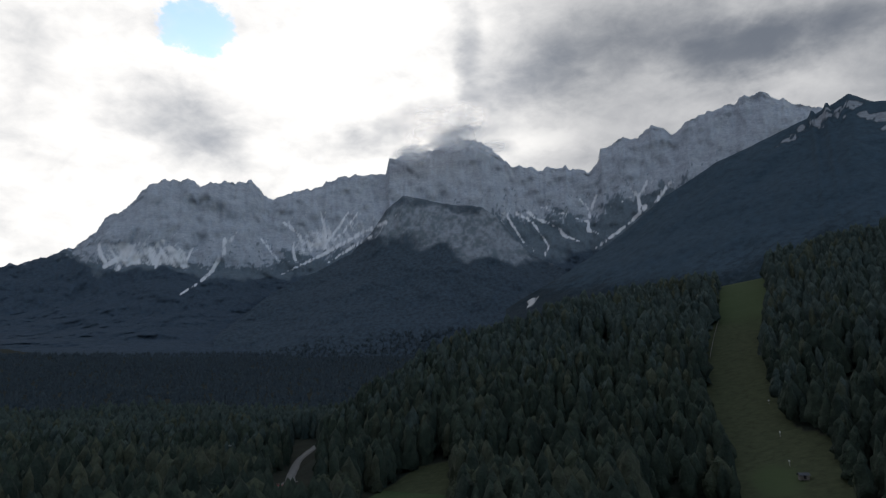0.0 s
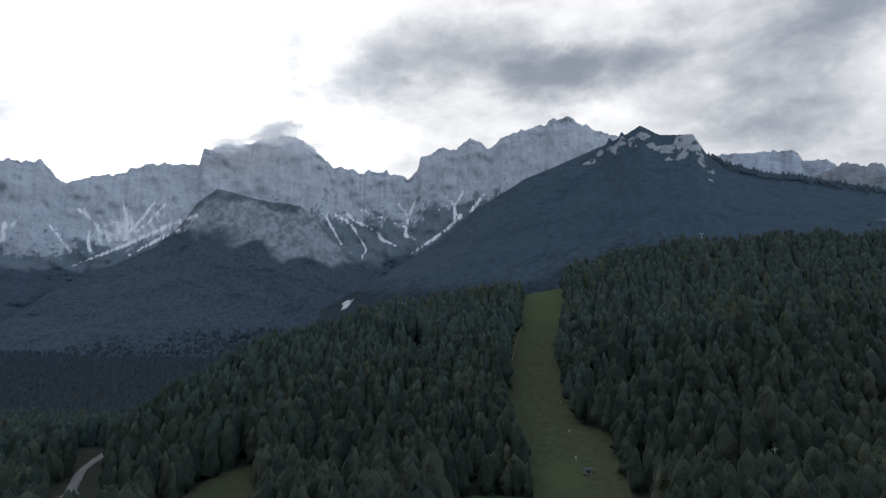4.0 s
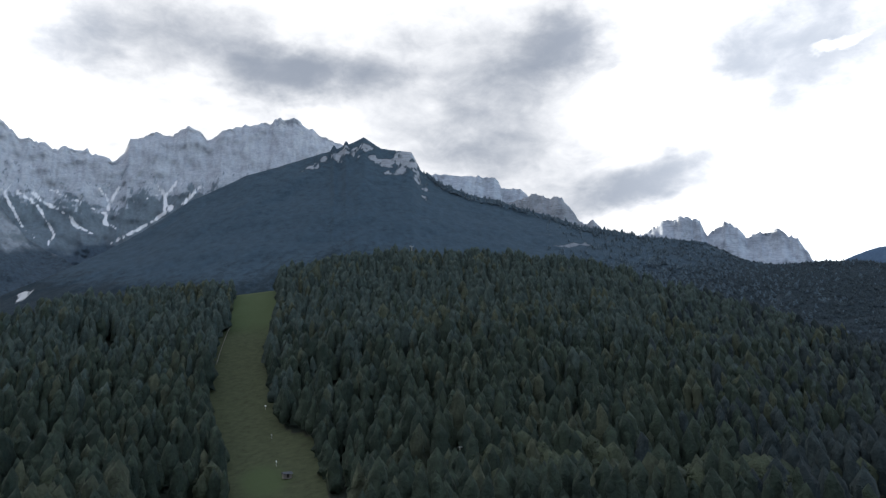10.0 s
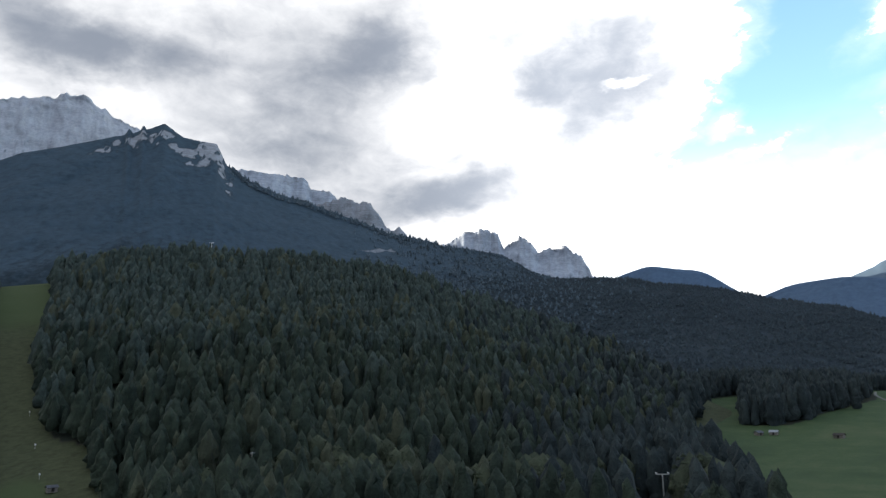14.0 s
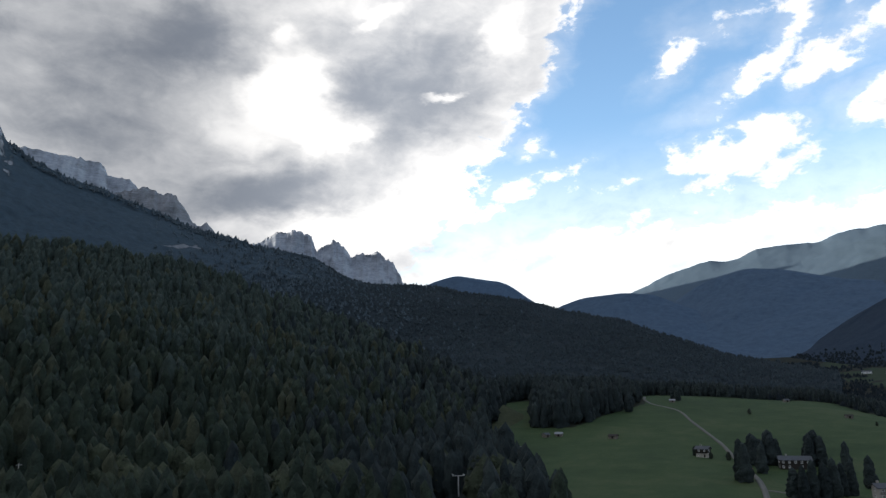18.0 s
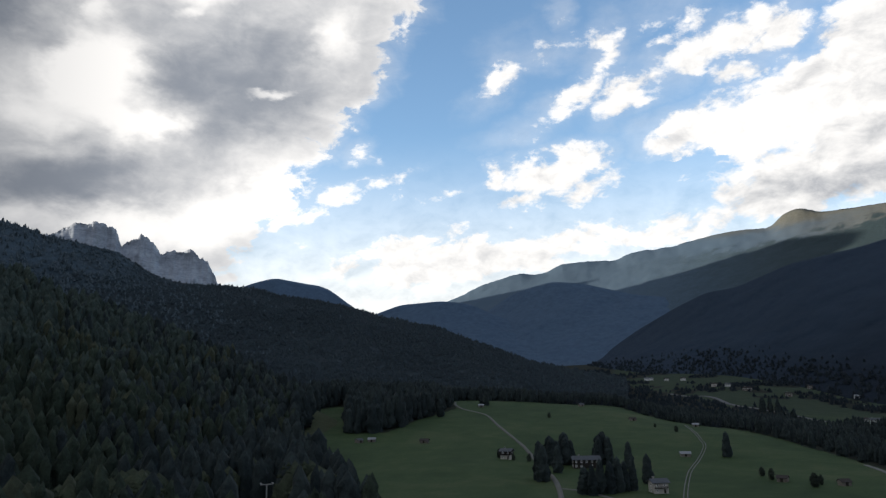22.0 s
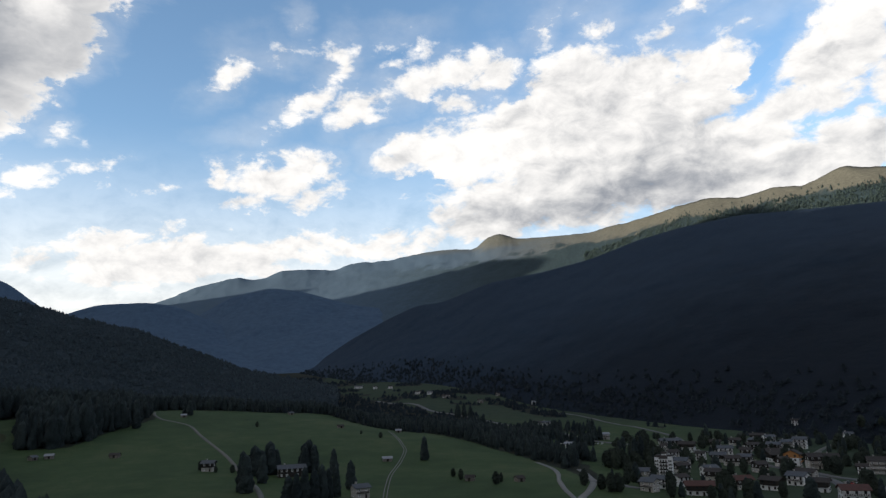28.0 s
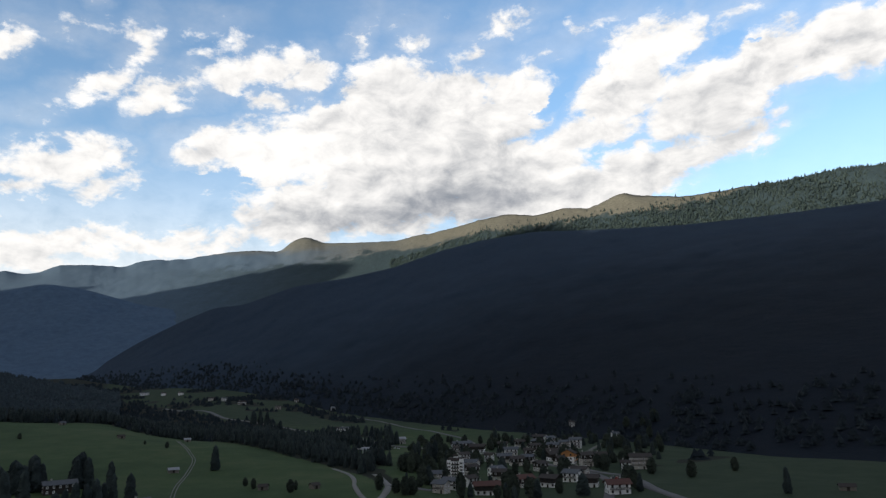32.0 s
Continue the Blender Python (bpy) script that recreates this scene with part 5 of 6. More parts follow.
pos = polar(az, d, zl - 0.4)
size = rng.triangular(14, 28, 36, len(az)) * (1 + 0.25 * clump) * np.interp(az, (80, 86, 94, 100), (1, 0.62, 0.55, 0.42))
low = np.clip((-4.0 - el_of(az, d, zl)) / 4.5, 0, 1)
leafy = fbm(pos[:, 0] / 60, pos[:, 1] / 60, 6.3, 3) + rng.normal(0, 0.15, len(az)) > 0.72 - 0.55 * low
larch = ~leafy & (fbm(pos[:, 0] / 50, pos[:, 1] / 50, 3.3, 3) + rng.normal(0, 0.35, len(az)) > 0.55 - 0.3 * low)
# the trees along the lower edge stand singly, as things of their own
single = ~leafy & (d < np.sort(d[~leafy])[min(260, len(d) // 4)])
SINGLES = [(p, s) for p, s in zip(pos[single], size[single])]
leafy, larch = leafy & ~single, larch & ~single
spruce = ~leafy & ~larch & ~single
# trees past about bearing 65 take the needles with painted shade
lower_slope = (spruce | larch) & ((az + rng.normal(0, 6, len(az)) > 65) | ~on_hill[keep] & (az > 60))
spruce, larch = spruce & ~lower_slope, larch & ~lower_slope
# trees beyond about 720 m take the needles with painted haze
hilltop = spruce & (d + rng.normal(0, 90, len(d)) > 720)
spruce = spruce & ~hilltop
for sel, kinds, mat, nm, lab in ((hilltop, NEAR_KINDS, SPRUCE_TOP, "hilltop_wood", "green spruce forest on the hilltop with painted haze"),
                                 (lower_slope, NEAR_KINDS, SPRUCE_DARK, "valley_edge_wood", "spruce forest beside the meadow, painted dark for shade"),
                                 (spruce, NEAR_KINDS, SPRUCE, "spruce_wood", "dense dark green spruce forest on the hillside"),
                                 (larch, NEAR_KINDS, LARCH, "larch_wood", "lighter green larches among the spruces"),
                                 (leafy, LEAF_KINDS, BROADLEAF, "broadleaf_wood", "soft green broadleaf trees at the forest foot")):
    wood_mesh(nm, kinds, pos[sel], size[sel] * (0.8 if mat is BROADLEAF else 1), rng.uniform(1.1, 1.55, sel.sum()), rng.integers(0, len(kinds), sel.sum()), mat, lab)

# woods of the valley floor to the west and behind the hill, the spur and the flank
for nm, a0, a1, d0, d1, gap, seed, lab in (("valley_wood", -36, 24, 1120, 2600, 14.0, 31, "dark spruce forest filling the valley"),
                                           ("spur_wood", 4, 99, 1060, 2620, 12.5, 32, "dark spruce forest on the mountain spur"),
                                           ("flank_wood", 93, 160, 580, 2950, 12.5, 33, "dark spruce forest on the mountain flank"),
                                           ("ridge_wood", 118, 160, 2150, 3700, 10.5, 34, "sunlit spruces below the grassy ridge")):
    az, d, rng = scatter(a0, a1, d0, d1, gap, seed)
    zl = land_z(az, d)
    el = el_of(az, d, zl)
    top = np.zeros(len(az), int) - 1
    for i, r in enumerate(RIDGES):
        top = np.where(r.z(az, d) >= zl - 0.5, i, top)
    ok = np.where(top < 0, (ground_masks(az, d) > 0.6) & ((d > 760) | (az > 117)), True)
    ok &= (d > east_edge(az) + 8) | (az < 117)
    sp = RIDGES.index(spur)
    v = (d - spur.df(az)) / (spur.dc(az) - spur.df(az))
    ok &= ~((top == sp) & (spur_open(az, d, el, v, fbm(d * np.sin(np.radians(az)) / 70, d * np.cos(np.radians(az)) / 70, spur.seed, 6, 0.6)) > 0.45))
    al = RIDGES.index(alp)
    ok &= ~((top == al) & (el > alp_line(az) + rng.normal(0, 0.3, len(az))))
    ok &= top != 0
    if nm == "valley_wood":
        ok &= top != sp
    if nm == "spur_wood":
        ok &= (top == sp) | (az < 92) | (d < 1400)
    ok &= d < np.where(top >= 0, 9999, 2600)
    if nm == "flank_wood":
        # thick along the forest's lower edge; higher up only the painted ground stands for them
        ok &= (top < 0) & (d < 2400) | (top == RIDGES.index(flank)) & (d < flank.df(az) + 120 + 160 * rng.uniform(size=len(az)))
    ok &= ~near_road(d * np.sin(np.radians(az)), d * np.cos(np.radians(az)), 11)
    if nm == "ridge_wood":
        ok &= top == al
    az, d, zl = az[ok], d[ok], zl[ok]
    pos = polar(az, d, zl - 1.0)
    h, wd, kd = rng.uniform(10, 17, len(az)), rng.uniform(1.4, 2.3, len(az)), rng.integers(0, 3, len(az))
    squat = ((d > 1200) & (az > 56) | (nm == "flank_wood")) & (nm != "ridge_wood")
    h, wd = np.where(squat, 0.62, 1.0) * h, np.where(squat, 1.5, 1.0) * wd
    kinds = MID_KINDS if nm == "ridge_wood" else FAR_KINDS
    blur = rng.normal(0, 1, len(az))
    if nm == "spur_wood":
        # the hazy western half is sparsely set, but for the trees along its crest
        vs = (d - spur.df(az)) / (spur.dc(az) - spur.df(az))
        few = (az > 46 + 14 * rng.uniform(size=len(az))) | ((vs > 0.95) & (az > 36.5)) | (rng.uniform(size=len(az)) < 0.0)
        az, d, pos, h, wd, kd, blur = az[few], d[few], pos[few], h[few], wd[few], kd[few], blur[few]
        # painted haze is strong on the western trees, weaker eastward
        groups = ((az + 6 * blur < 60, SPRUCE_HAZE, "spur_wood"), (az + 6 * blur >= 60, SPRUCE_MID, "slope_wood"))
    elif nm == "flank_wood":
        groups = ((az < 999, SPRUCE_FAR, nm),)
    elif nm == "valley_wood":
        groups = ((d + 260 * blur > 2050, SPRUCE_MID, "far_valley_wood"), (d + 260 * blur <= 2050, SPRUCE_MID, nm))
    else:
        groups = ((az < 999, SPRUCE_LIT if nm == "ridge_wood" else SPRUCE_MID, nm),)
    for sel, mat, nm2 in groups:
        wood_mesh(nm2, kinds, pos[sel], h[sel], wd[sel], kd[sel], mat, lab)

# ---- things ----
def bm_mesh(name, verts, faces, mats, idx=None, smooth_shade=False):
    me = bpy.data.meshes.new(name)
    me.from_pydata([tuple(v) for v in verts], [], faces)
    for m in mats:
        me.materials.append(m)
    if idx:
        me.polygons.foreach_set("material_index", idx)
    if smooth_shade:
        me.polygons.foreach_set("use_smooth", [True] * len(faces))
    me.update()
    return me


def link_part(name, me, parent, place=None, label=""):
    ob = new(name, me)
    ob.parent = parent
    if place is not None:
        ob.matrix_basis = place
    if label:
        ob["label"] = label
    return ob


class Shape:
    """Collects boxes and slabs into one mesh."""

    def __init__(self):
        self.v, self.f, self.i = [], [], []

    def box(self, x0, x1, y0, y1, z0, z1, k=0):
        b = len(self.v)
        self.v += [(x0, y0, z0), (x1, y0, z0), (x1, y1, z0), (x0, y1, z0), (x0, y0, z1), (x1, y0, z1), (x1, y1, z1), (x0, y1, z1)]
        for q in ((0, 3, 2, 1), (4, 5, 6, 7), (0, 1, 5, 4), (1, 2, 6, 5), (2, 3, 7, 6), (3, 0, 4, 7)):
            self.f.append(tuple(b + n for n in q))
            self.i.append(k)
        return self

    def prism(self, poly, x0, x1, k=0):
        """A profile in y, z drawn out along x."""
        b, n = len(self.v), len(poly)
        self.v += [(x0, y, z) for y, z in poly] + [(x1, y, z) for y, z in poly]
        self.f.append(tuple(range(b, b + n)))
        self.f.append(tuple(range(b + 2 * n - 1, b + n - 1, -1)))
        self.i += [k, k]
        for a in range(n):
            c = (a + 1) % n
            self.f.append((b + c, b + a, b + n + a, b + n + c))
            self.i.append(k)
        return self

    def tube(self, p, q, r0, r1, sides=8, k=0):
        p, q = Vector(p), Vector(q)
        ax = (q - p).normalized()
        u = ax.orthogonal().normalized()
        w = ax.cross(u)
        b = len(self.v)
        for c, r in ((p, r0), (q, r1)):
            for s in range(sides):
                a = 6.28319 * s / sides
                self.v.append(tuple(c + (u * math.cos(a) + w * math.sin(a)) * r))
        for s in range(sides):
            n = (s + 1) % sides
            self.f.append((b + s, b + n, b + sides + n, b + sides + s))
            self.i.append(k)
        self.f += [tuple(b + s for s in reversed(range(sides))), tuple(b + sides + s for s in range(sides))]
        self.i += [k, k]
        return self

    def mesh(self, name, *mats):
        return bm_mesh(name, self.v, self.f, mats, self.i)


def spot(az, d):
    return Vector(polar(az, np.array(float(d)), float(land_z(np.array([float(az)]), np.array([float(d)]))[0])))


def empty(name, place):
    ob = new(name)
    ob.empty_display_size = 1
    ob.matrix_basis = place
    return ob


WINDOW_MESH = {}


def window_mesh(trim):
    if trim not in WINDOW_MESH:
        s = Shape()
        s.box(-0.65, 0.65, -0.05, 0.02, -0.75, 0.75, 0)
        gx, gz = (0.34, 0.5) if trim is PLASTER else (0.52, 0.62)  # white frames carry white shutters
        pane = [Shape().box(*((-gx, -0.04) if sg < 0 else (0.04, gx)), -0.07, -0.04, -gz, gz).mesh("pane", GLASS) for sg in (-1, 1)]
        s.box(-0.72, 0.72, -0.16, 0.0, -0.83, -0.75, 0)
        WINDOW_MESH[trim] = (s.mesh("window", trim), *pane)
    return WINDOW_MESH[trim]


def add_window(trim, parent, place):
    frame_mesh, *panes = window_mesh(trim)
    w = link_part("window", frame_mesh, parent, place)
    for me in panes:
        link_part("pane", me, w)


def house(az, d, w, dep, floors, turn, wall, roof, upper=None, balconies=1, label="", name="house", pitch=0.42, category="house", group="houses of the village", chimneys=1):
    """A house: w along its ridge, its long front to local -y."""
    p = spot(az, d)
    base = empty(name, Matrix.Translation(p) @ Matrix.Rotation(radians(turn - az), 4, "Z"))
    h = floors * 2.9
    x, y = w / 2, dep / 2
    apex = h + y * pitch
    split = 2.9 * max(1, floors - 1) - (1.2 if floors == 1 else 0) if upper else h
    low = Shape().box(-x, x, -y, y, -2.5, split) if upper else Shape().prism([(-y, -2.5), (y, -2.5), (y, h), (0, apex), (-y, h)], -x, x)
    link_part("wall", low.mesh("wall", wall), base)
    if upper:
        o = 0.06
        link_part("upper_wall", Shape().prism([(-y - o, split), (y + o, split), (y + o, h), (0, apex), (-y - o, h)], -x - o, x + o).mesh("upper_wall", upper), base, label="timber-clad upper storey")
    over, th = 1.1, 0.28
    s = Shape()
    for sg in (-1, 1):
        prof = [(0, apex + 0.02), (sg * (y + over), h - over * pitch + 0.02), (sg * (y + over), h - over * pitch + th), (0, apex + th + 0.06)]
        s.prism(prof if sg < 0 else prof[::-1], -x - over, x + over)
    link_part("roof", s.mesh("roof", roof), base)
    for c in range(chimneys):
        cx = (-0.25 + 0.55 * c) * w
        flue = link_part("chimney", Shape().box(cx - 0.45, cx + 0.45, 0.8, 1.7, h, apex + 1.1).mesh("chimney", STONE), base)
        link_part("cap", Shape().box(cx - 0.6, cx + 0.6, 0.65, 1.85, apex + 1.1, apex + 1.25).mesh("cap", STONE), flue)
    trim = PLASTER if wall is not PLASTER else TIMBER
    cols = max(2, int(w / 3.2))
    ends = max(1, int(dep / 3.6))
    for fl in range(floors):
        zc = fl * 2.9 + 1.55
        out = 0.09 if upper and zc > split else 0.03
        for c in range(cols):
            cx = -x + w * (c + 0.5) / cols
            if fl == 0 and c == cols // 2:
                link_part("door", Shape().box(cx - 0.6, cx + 0.6, -y - 0.08, -y + 0.02, 0, 2.1).mesh("door", TIMBER), base)
                continue
            add_window(trim, base, Matrix.Translation((cx, -y - out, zc)))
        for c in range(ends):
            cy = -y + dep * (c + 0.5) / ends
            for sg in (-1, 1):
                add_window(trim, base, Matrix.Translation((sg * (x + out), cy, zc)) @ Matrix.Rotation(radians(90 * sg), 4, "Z"))
    for b in range(min(balconies, floors - 1)):
        z = (floors - 1 - b) * 2.9
        floor_slab = Shape().box(-x * 0.92, x * 0.92, -y - 1.25, -y, z - 0.15, z)
        s = Shape()
        s.box(-x * 0.92, x * 0.92, -y - 1.25, -y - 1.18, z + 0.85, z + 0.98)
        n = int(w / 0.9)
        for k in range(n + 1):
            bx = -x * 0.92 + k * (x * 1.84 - 0.3) / n
            s.box(bx, bx + 0.3, -y - 1.24, -y - 1.2, z, z + 0.86)
        gallery = link_part("balcony", floor_slab.mesh("balcony", TIMBER if not upper else upper), base, label="timber balcony")
        link_part("railing", s.mesh("railing", TIMBER if not upper else upper), gallery)
    return tagged(base, label or "house", category, group=group)


WHITE_L = "white plastered house with a low grey roof and balconies"
MIX_L = "white house with a dark timber upper storey and brown roof"
CREAM_L = "cream plastered house with a brown tiled roof"
# the meadow
house(94.5, 522, 18, 9, 2, 8, TIMBER, ROOF_GREY, None, 0, "long dark timber guest house with rows of white windows", "guest_house", group="")
house(88.5, 556, 8, 7, 2, -20, CREAM, ROOF_GREY, TIMBER, 1, "small grey-roofed chalet beside the lane", "chalet", group="")
house(99.7, 425, 8.5, 7, 2, 25, CREAM, ROOF_GREY, None, 1, "cream house with a grey sheet roof on the meadow", "house", group="")
# the village
VILLAGE = [
    (123.4, 775, 19.2, 9.4, 2, 10, CREAM, ROOF_GREY, TIMBER), (124.6, 733, 14.1, 9.4, 2, -10, PLASTER, ROOF_BROWN, TIMBER),
    (115.9, 700, 5.9, 5.5, 2, 0, PLASTER, ROOF_PALE, None), (118.6, 846, 10.4, 7.8, 2, 20, CREAM, ROOF_PALE, None),
    (127.2, 690, 11.8, 8.6, 2, 5, PLASTER, ROOF_GREY, None), (125.5, 641, 6.7, 6.2, 2, -20, PLASTER, ROOF_BROWN, None),
    (127.6, 606, 10.4, 8.6, 2, 15, CREAM, ROOF_BROWN, TIMBER), (129.4, 862, 12.6, 8.6, 2, 0, PLASTER, ROOF_BROWN, TIMBER),
    (130.2, 838, 11.1, 7.8, 2, 30, PLASTER, ROOF_GREY, None), (130.5, 727, 11.1, 8.6, 2, -15, CREAM, ROOF_GREY, TIMBER),
    (130.4, 660, 11.1, 9.4, 2, 12, PLASTER, ROOF_BROWN, TIMBER), (132.2, 750, 11.1, 9.4, 3, -8, PLASTER, ROOF_GREY, None),
    (132.9, 592, 8.9, 8.6, 3, 20, CREAM, ROOF_BROWN, TIMBER), (131.8, 500, 10.4, 8.6, 2, -25, PLASTER, ROOF_GREY, None),
    (129.4, 567, 8.1, 7.8, 2, 35, CREAM, ROOF_BROWN, TIMBER), (128.6, 676, 8.1, 7.8, 2, -12, CREAM, ROOF_BROWN, TIMBER),
    (125.2, 450, 14.8, 8.6, 2, 5, PLASTER, ROOF_RED, TIMBER), (123.9, 484, 7.4, 7.0, 2, 40, PLASTER, ROOF_BROWN, None),
    (121.7, 448, 8.1, 7.8, 2, -30, CREAM, ROOF_GREY, None), (135.1, 440, 12.6, 9.4, 2, 15, PLASTER, ROOF_RED, None),
    (135.8, 562, 5.9, 6.2, 2, 0, PLASTER, ROOF_BROWN, None), (128.5, 618, 9.6, 7.8, 2, -18, CREAM, ROOF_GREY, TIMBER),
    (131.3, 765, 10.4, 7.8, 2, 22, CREAM, ROOF_GREY, None), (126.6, 760, 8.9, 7.0, 2, -5, CREAM, ROOF_BROWN, TIMBER),
    (134.0, 630, 8.9, 7.8, 2, 10, CREAM, ROOF_BROWN, TIMBER), (126.3, 520, 9.6, 7.8, 2, -14, CREAM, ROOF_BROWN, TIMBER),
    (128.1, 480, 10.4, 8.6, 2, 28, CREAM, ROOF_RED, TIMBER), (133.2, 470, 8.1, 7.8, 2, -8, PLASTER, ROOF_BROWN, TIMBER),
    (130.9, 600, 7.4, 7.0, 2, 40, CREAM, ROOF_BROWN, TIMBER), (127.9, 790, 9.6, 7.8, 2, 12, CREAM, ROOF_BROWN, TIMBER),
    (132.0, 945, 6.7, 6.2, 2, 0, PLASTER, ROOF_BROWN, None), (135.2, 846, 7.4, 7.0, 2, 18, PLASTER, ROOF_GREY, None),
]
vrng = random.Random(8)
for k in range(48):
    az, d = vrng.uniform(121.5, 134.5), vrng.uniform(440, 830)
    q = polar(az, np.array(d), 0.0)[:2]
    if near_road(q[0], q[1], 10) or any(np.hypot(*(q - polar(v[0], np.array(float(v[1])), 0.0)[:2])) < 17 for v in VILLAGE + [(122.9, 524), (131.6, 612), (136.9, 572), (121.1, 520)]):
        continue
    VILLAGE.append((az, d, vrng.uniform(8, 12), vrng.uniform(7, 9), vrng.choice((1, 2, 2)), vrng.uniform(-40, 40), vrng.choice((PLASTER, CREAM, PLASTER)), vrng.choice((ROOF_BROWN, ROOF_BROWN, ROOF_GREY)), vrng.choice((TIMBER, None, TIMBER))))
for az, d, w, dep, fl, turn, wall, roof, up in VILLAGE:
    house(az, d, w, dep, fl, turn, wall, roof, up, 2 if fl > 2 else 1, MIX_L if up else (CREAM_L if wall is CREAM else WHITE_L))
house(131.6, 612, 11, 10.5, 3, 80, PLASTER, ROOF_BROWN, HONEY, 2, "tall chalet with bright orange timber over white walls", pitch=0.5)
house(136.9, 572, 15, 10, 3, 8, CREAM, ROOF_BROWN, None, 3, "tall cream guest house with many windows and a brown roof", "guest_house")
house(121.1, 520, 12, 8, 1, -12, STONE, ROOF_GREY, WEATHERED, 0, "large grey barn with a blue-grey sheet roof", "barn", category="barn", group="")
# farmstead and hamlets up the valley
for az, d, w, wall, roof in ((113.5, 1095, 17, PLASTER, ROOF_BROWN), (114.3, 1092, 15, PLASTER, ROOF_GREY), (99.6, 1950, 26, PLASTER, ROOF_GREY), (102.1, 1870, 15, PLASTER, ROOF_BROWN),
                             (104.3, 1655, 16, CREAM, ROOF_BROWN), (106.5, 1555, 20, WEATHERED, ROOF_BROWN), (105.2, 1640, 13, PLASTER, ROOF_GREY), (113.4, 1515, 9, PLASTER, ROOF_PALE),
                             (93.3, 2300, 20, PLASTER, ROOF_PALE), (94.3, 2310, 16, PLASTER, ROOF_PALE), (110.6, 1650, 10, WEATHERED, ROOF_BROWN), (109.2, 1480, 13, WEATHERED, ROOF_BROWN), (100.9, 1900, 13, PLASTER, ROOF_BROWN)):
    house(az, d, w * 0.8, 8, 2, (az * 37) % 50 - 25, wall, roof, None, 0, "distant farmhouse on the valley floor" if wall is not WEATHERED else "distant weathered barn on the valley floor", "farmhouse", category="house", group="farms up the valley")


def tower_hotel(az, d):
    """The tall white hotel with corner bays, attic and flat dormers."""
    base = empty("hotel", Matrix.Translation(spot(az, d)) @ Matrix.Rotation(radians(-12 - az), 4, "Z") @ Matrix.Diagonal((0.66, 0.66, 0.76, 1)))
    link_part("wall", Shape().box(-7.5, 7.5, -6, 6, -2.5, 15.5).mesh("wall", PLASTER), base)
    link_part("bay", Shape().box(-8.6, -4.4, -7.2, -2, -2.5, 16.6).mesh("bay", PLASTER), base, label="projecting corner bay")
    link_part("bay", Shape().box(4.8, 8.7, -6.8, -1.5, -2.5, 17.4).mesh("bay", PLASTER), base, label="projecting corner bay")
    link_part("roof", Shape().prism([(-6.8, 15.5), (6.8, 15.5), (4.2, 18.4), (-4.2, 18.4)], -8.0, 8.0).mesh("roof", ROOF_BROWN), base)
    link_part("turret", Shape().box(-2.2, 2.2, -3, 1.5, 15.5, 19.5).prism([(-3.4, 19.5), (1.9, 19.5), (-0.7, 21.3)], -2.6, 2.6, 1).mesh("turret", PLASTER, ROOF_BROWN), base)
    for fl in range(5):
        z = 1.6 + fl * 3.0
        for xx in (-2.6, 0, 2.6):
            add_window(TIMBER, base, Matrix.Translation((xx, -6.04, z)))
        for xx in (-7.5, -5.6):
            add_window(TIMBER, base, Matrix.Translation((xx, -7.24, z)))
        for xx in (5.9, 7.6):
            add_window(TIMBER, base, Matrix.Translation((xx, -6.84, z)))
        for yy in (-4.5, -0.5, 3.2):
            add_window(TIMBER, base, Matrix.Translation((8.74 if yy < -1.5 else 7.54, yy, z)) @ Matrix.Rotation(radians(90), 4, "Z"))
        if fl:
            link_part("balcony", Shape().box(-4.2, 4.6, -7.1, -6, fl * 3.0 - 0.15, fl * 3.0).box(-4.2, 4.6, -7.1, -7.02, fl * 3.0, fl * 3.0 + 0.9).mesh("balcony", TIMBER), base)
    return tagged(base, "tall white hotel with corner bays and dark balconies", "hotel")


tower_hotel(122.9, 524)


def hay_barn(az, d, w, dep, turn, roof=ROOF_GREY, label="small weathered timber hay barn on the meadow", name="hay_barn"):
    base = empty(name, Matrix.Translation(spot(az, d)) @ Matrix.Rotation(radians(turn - az), 4, "Z"))
    x, y = w / 2, dep / 2
    s = Shape()
    for k in range(9):
        s.box(-x, x, -y - 0.04 * (k % 2), y + 0.04 * (k % 2), -0.6 + k * 0.33, -0.6 + k * 0.33 + 0.30)
    s.prism([(-y, 2.35), (y, 2.35), (0, 2.35 + y * 0.5)], -x, x)
    link_part("wall", s.mesh("wall", WEATHERED), base)
    r = Shape()
    for sg in (-1, 1):
        prof = [(0, 2.4 + y * 0.5), (sg * (y + 0.7), 2.05), (sg * (y + 0.7), 2.2), (0, 2.56 + y * 0.5)]
        r.prism(prof if sg < 0 else prof[::-1], -x - 0.6, x + 0.6)
    link_part("roof", r.mesh("roof", roof), base)
    link_part("door", Shape().box(-0.8, 0.8, -y - 0.12, -y - 0.02, 0, 2.0).mesh("door", TIMBER), base)
    return tagged(base, label, "barn", group="hay barns on the meadows")


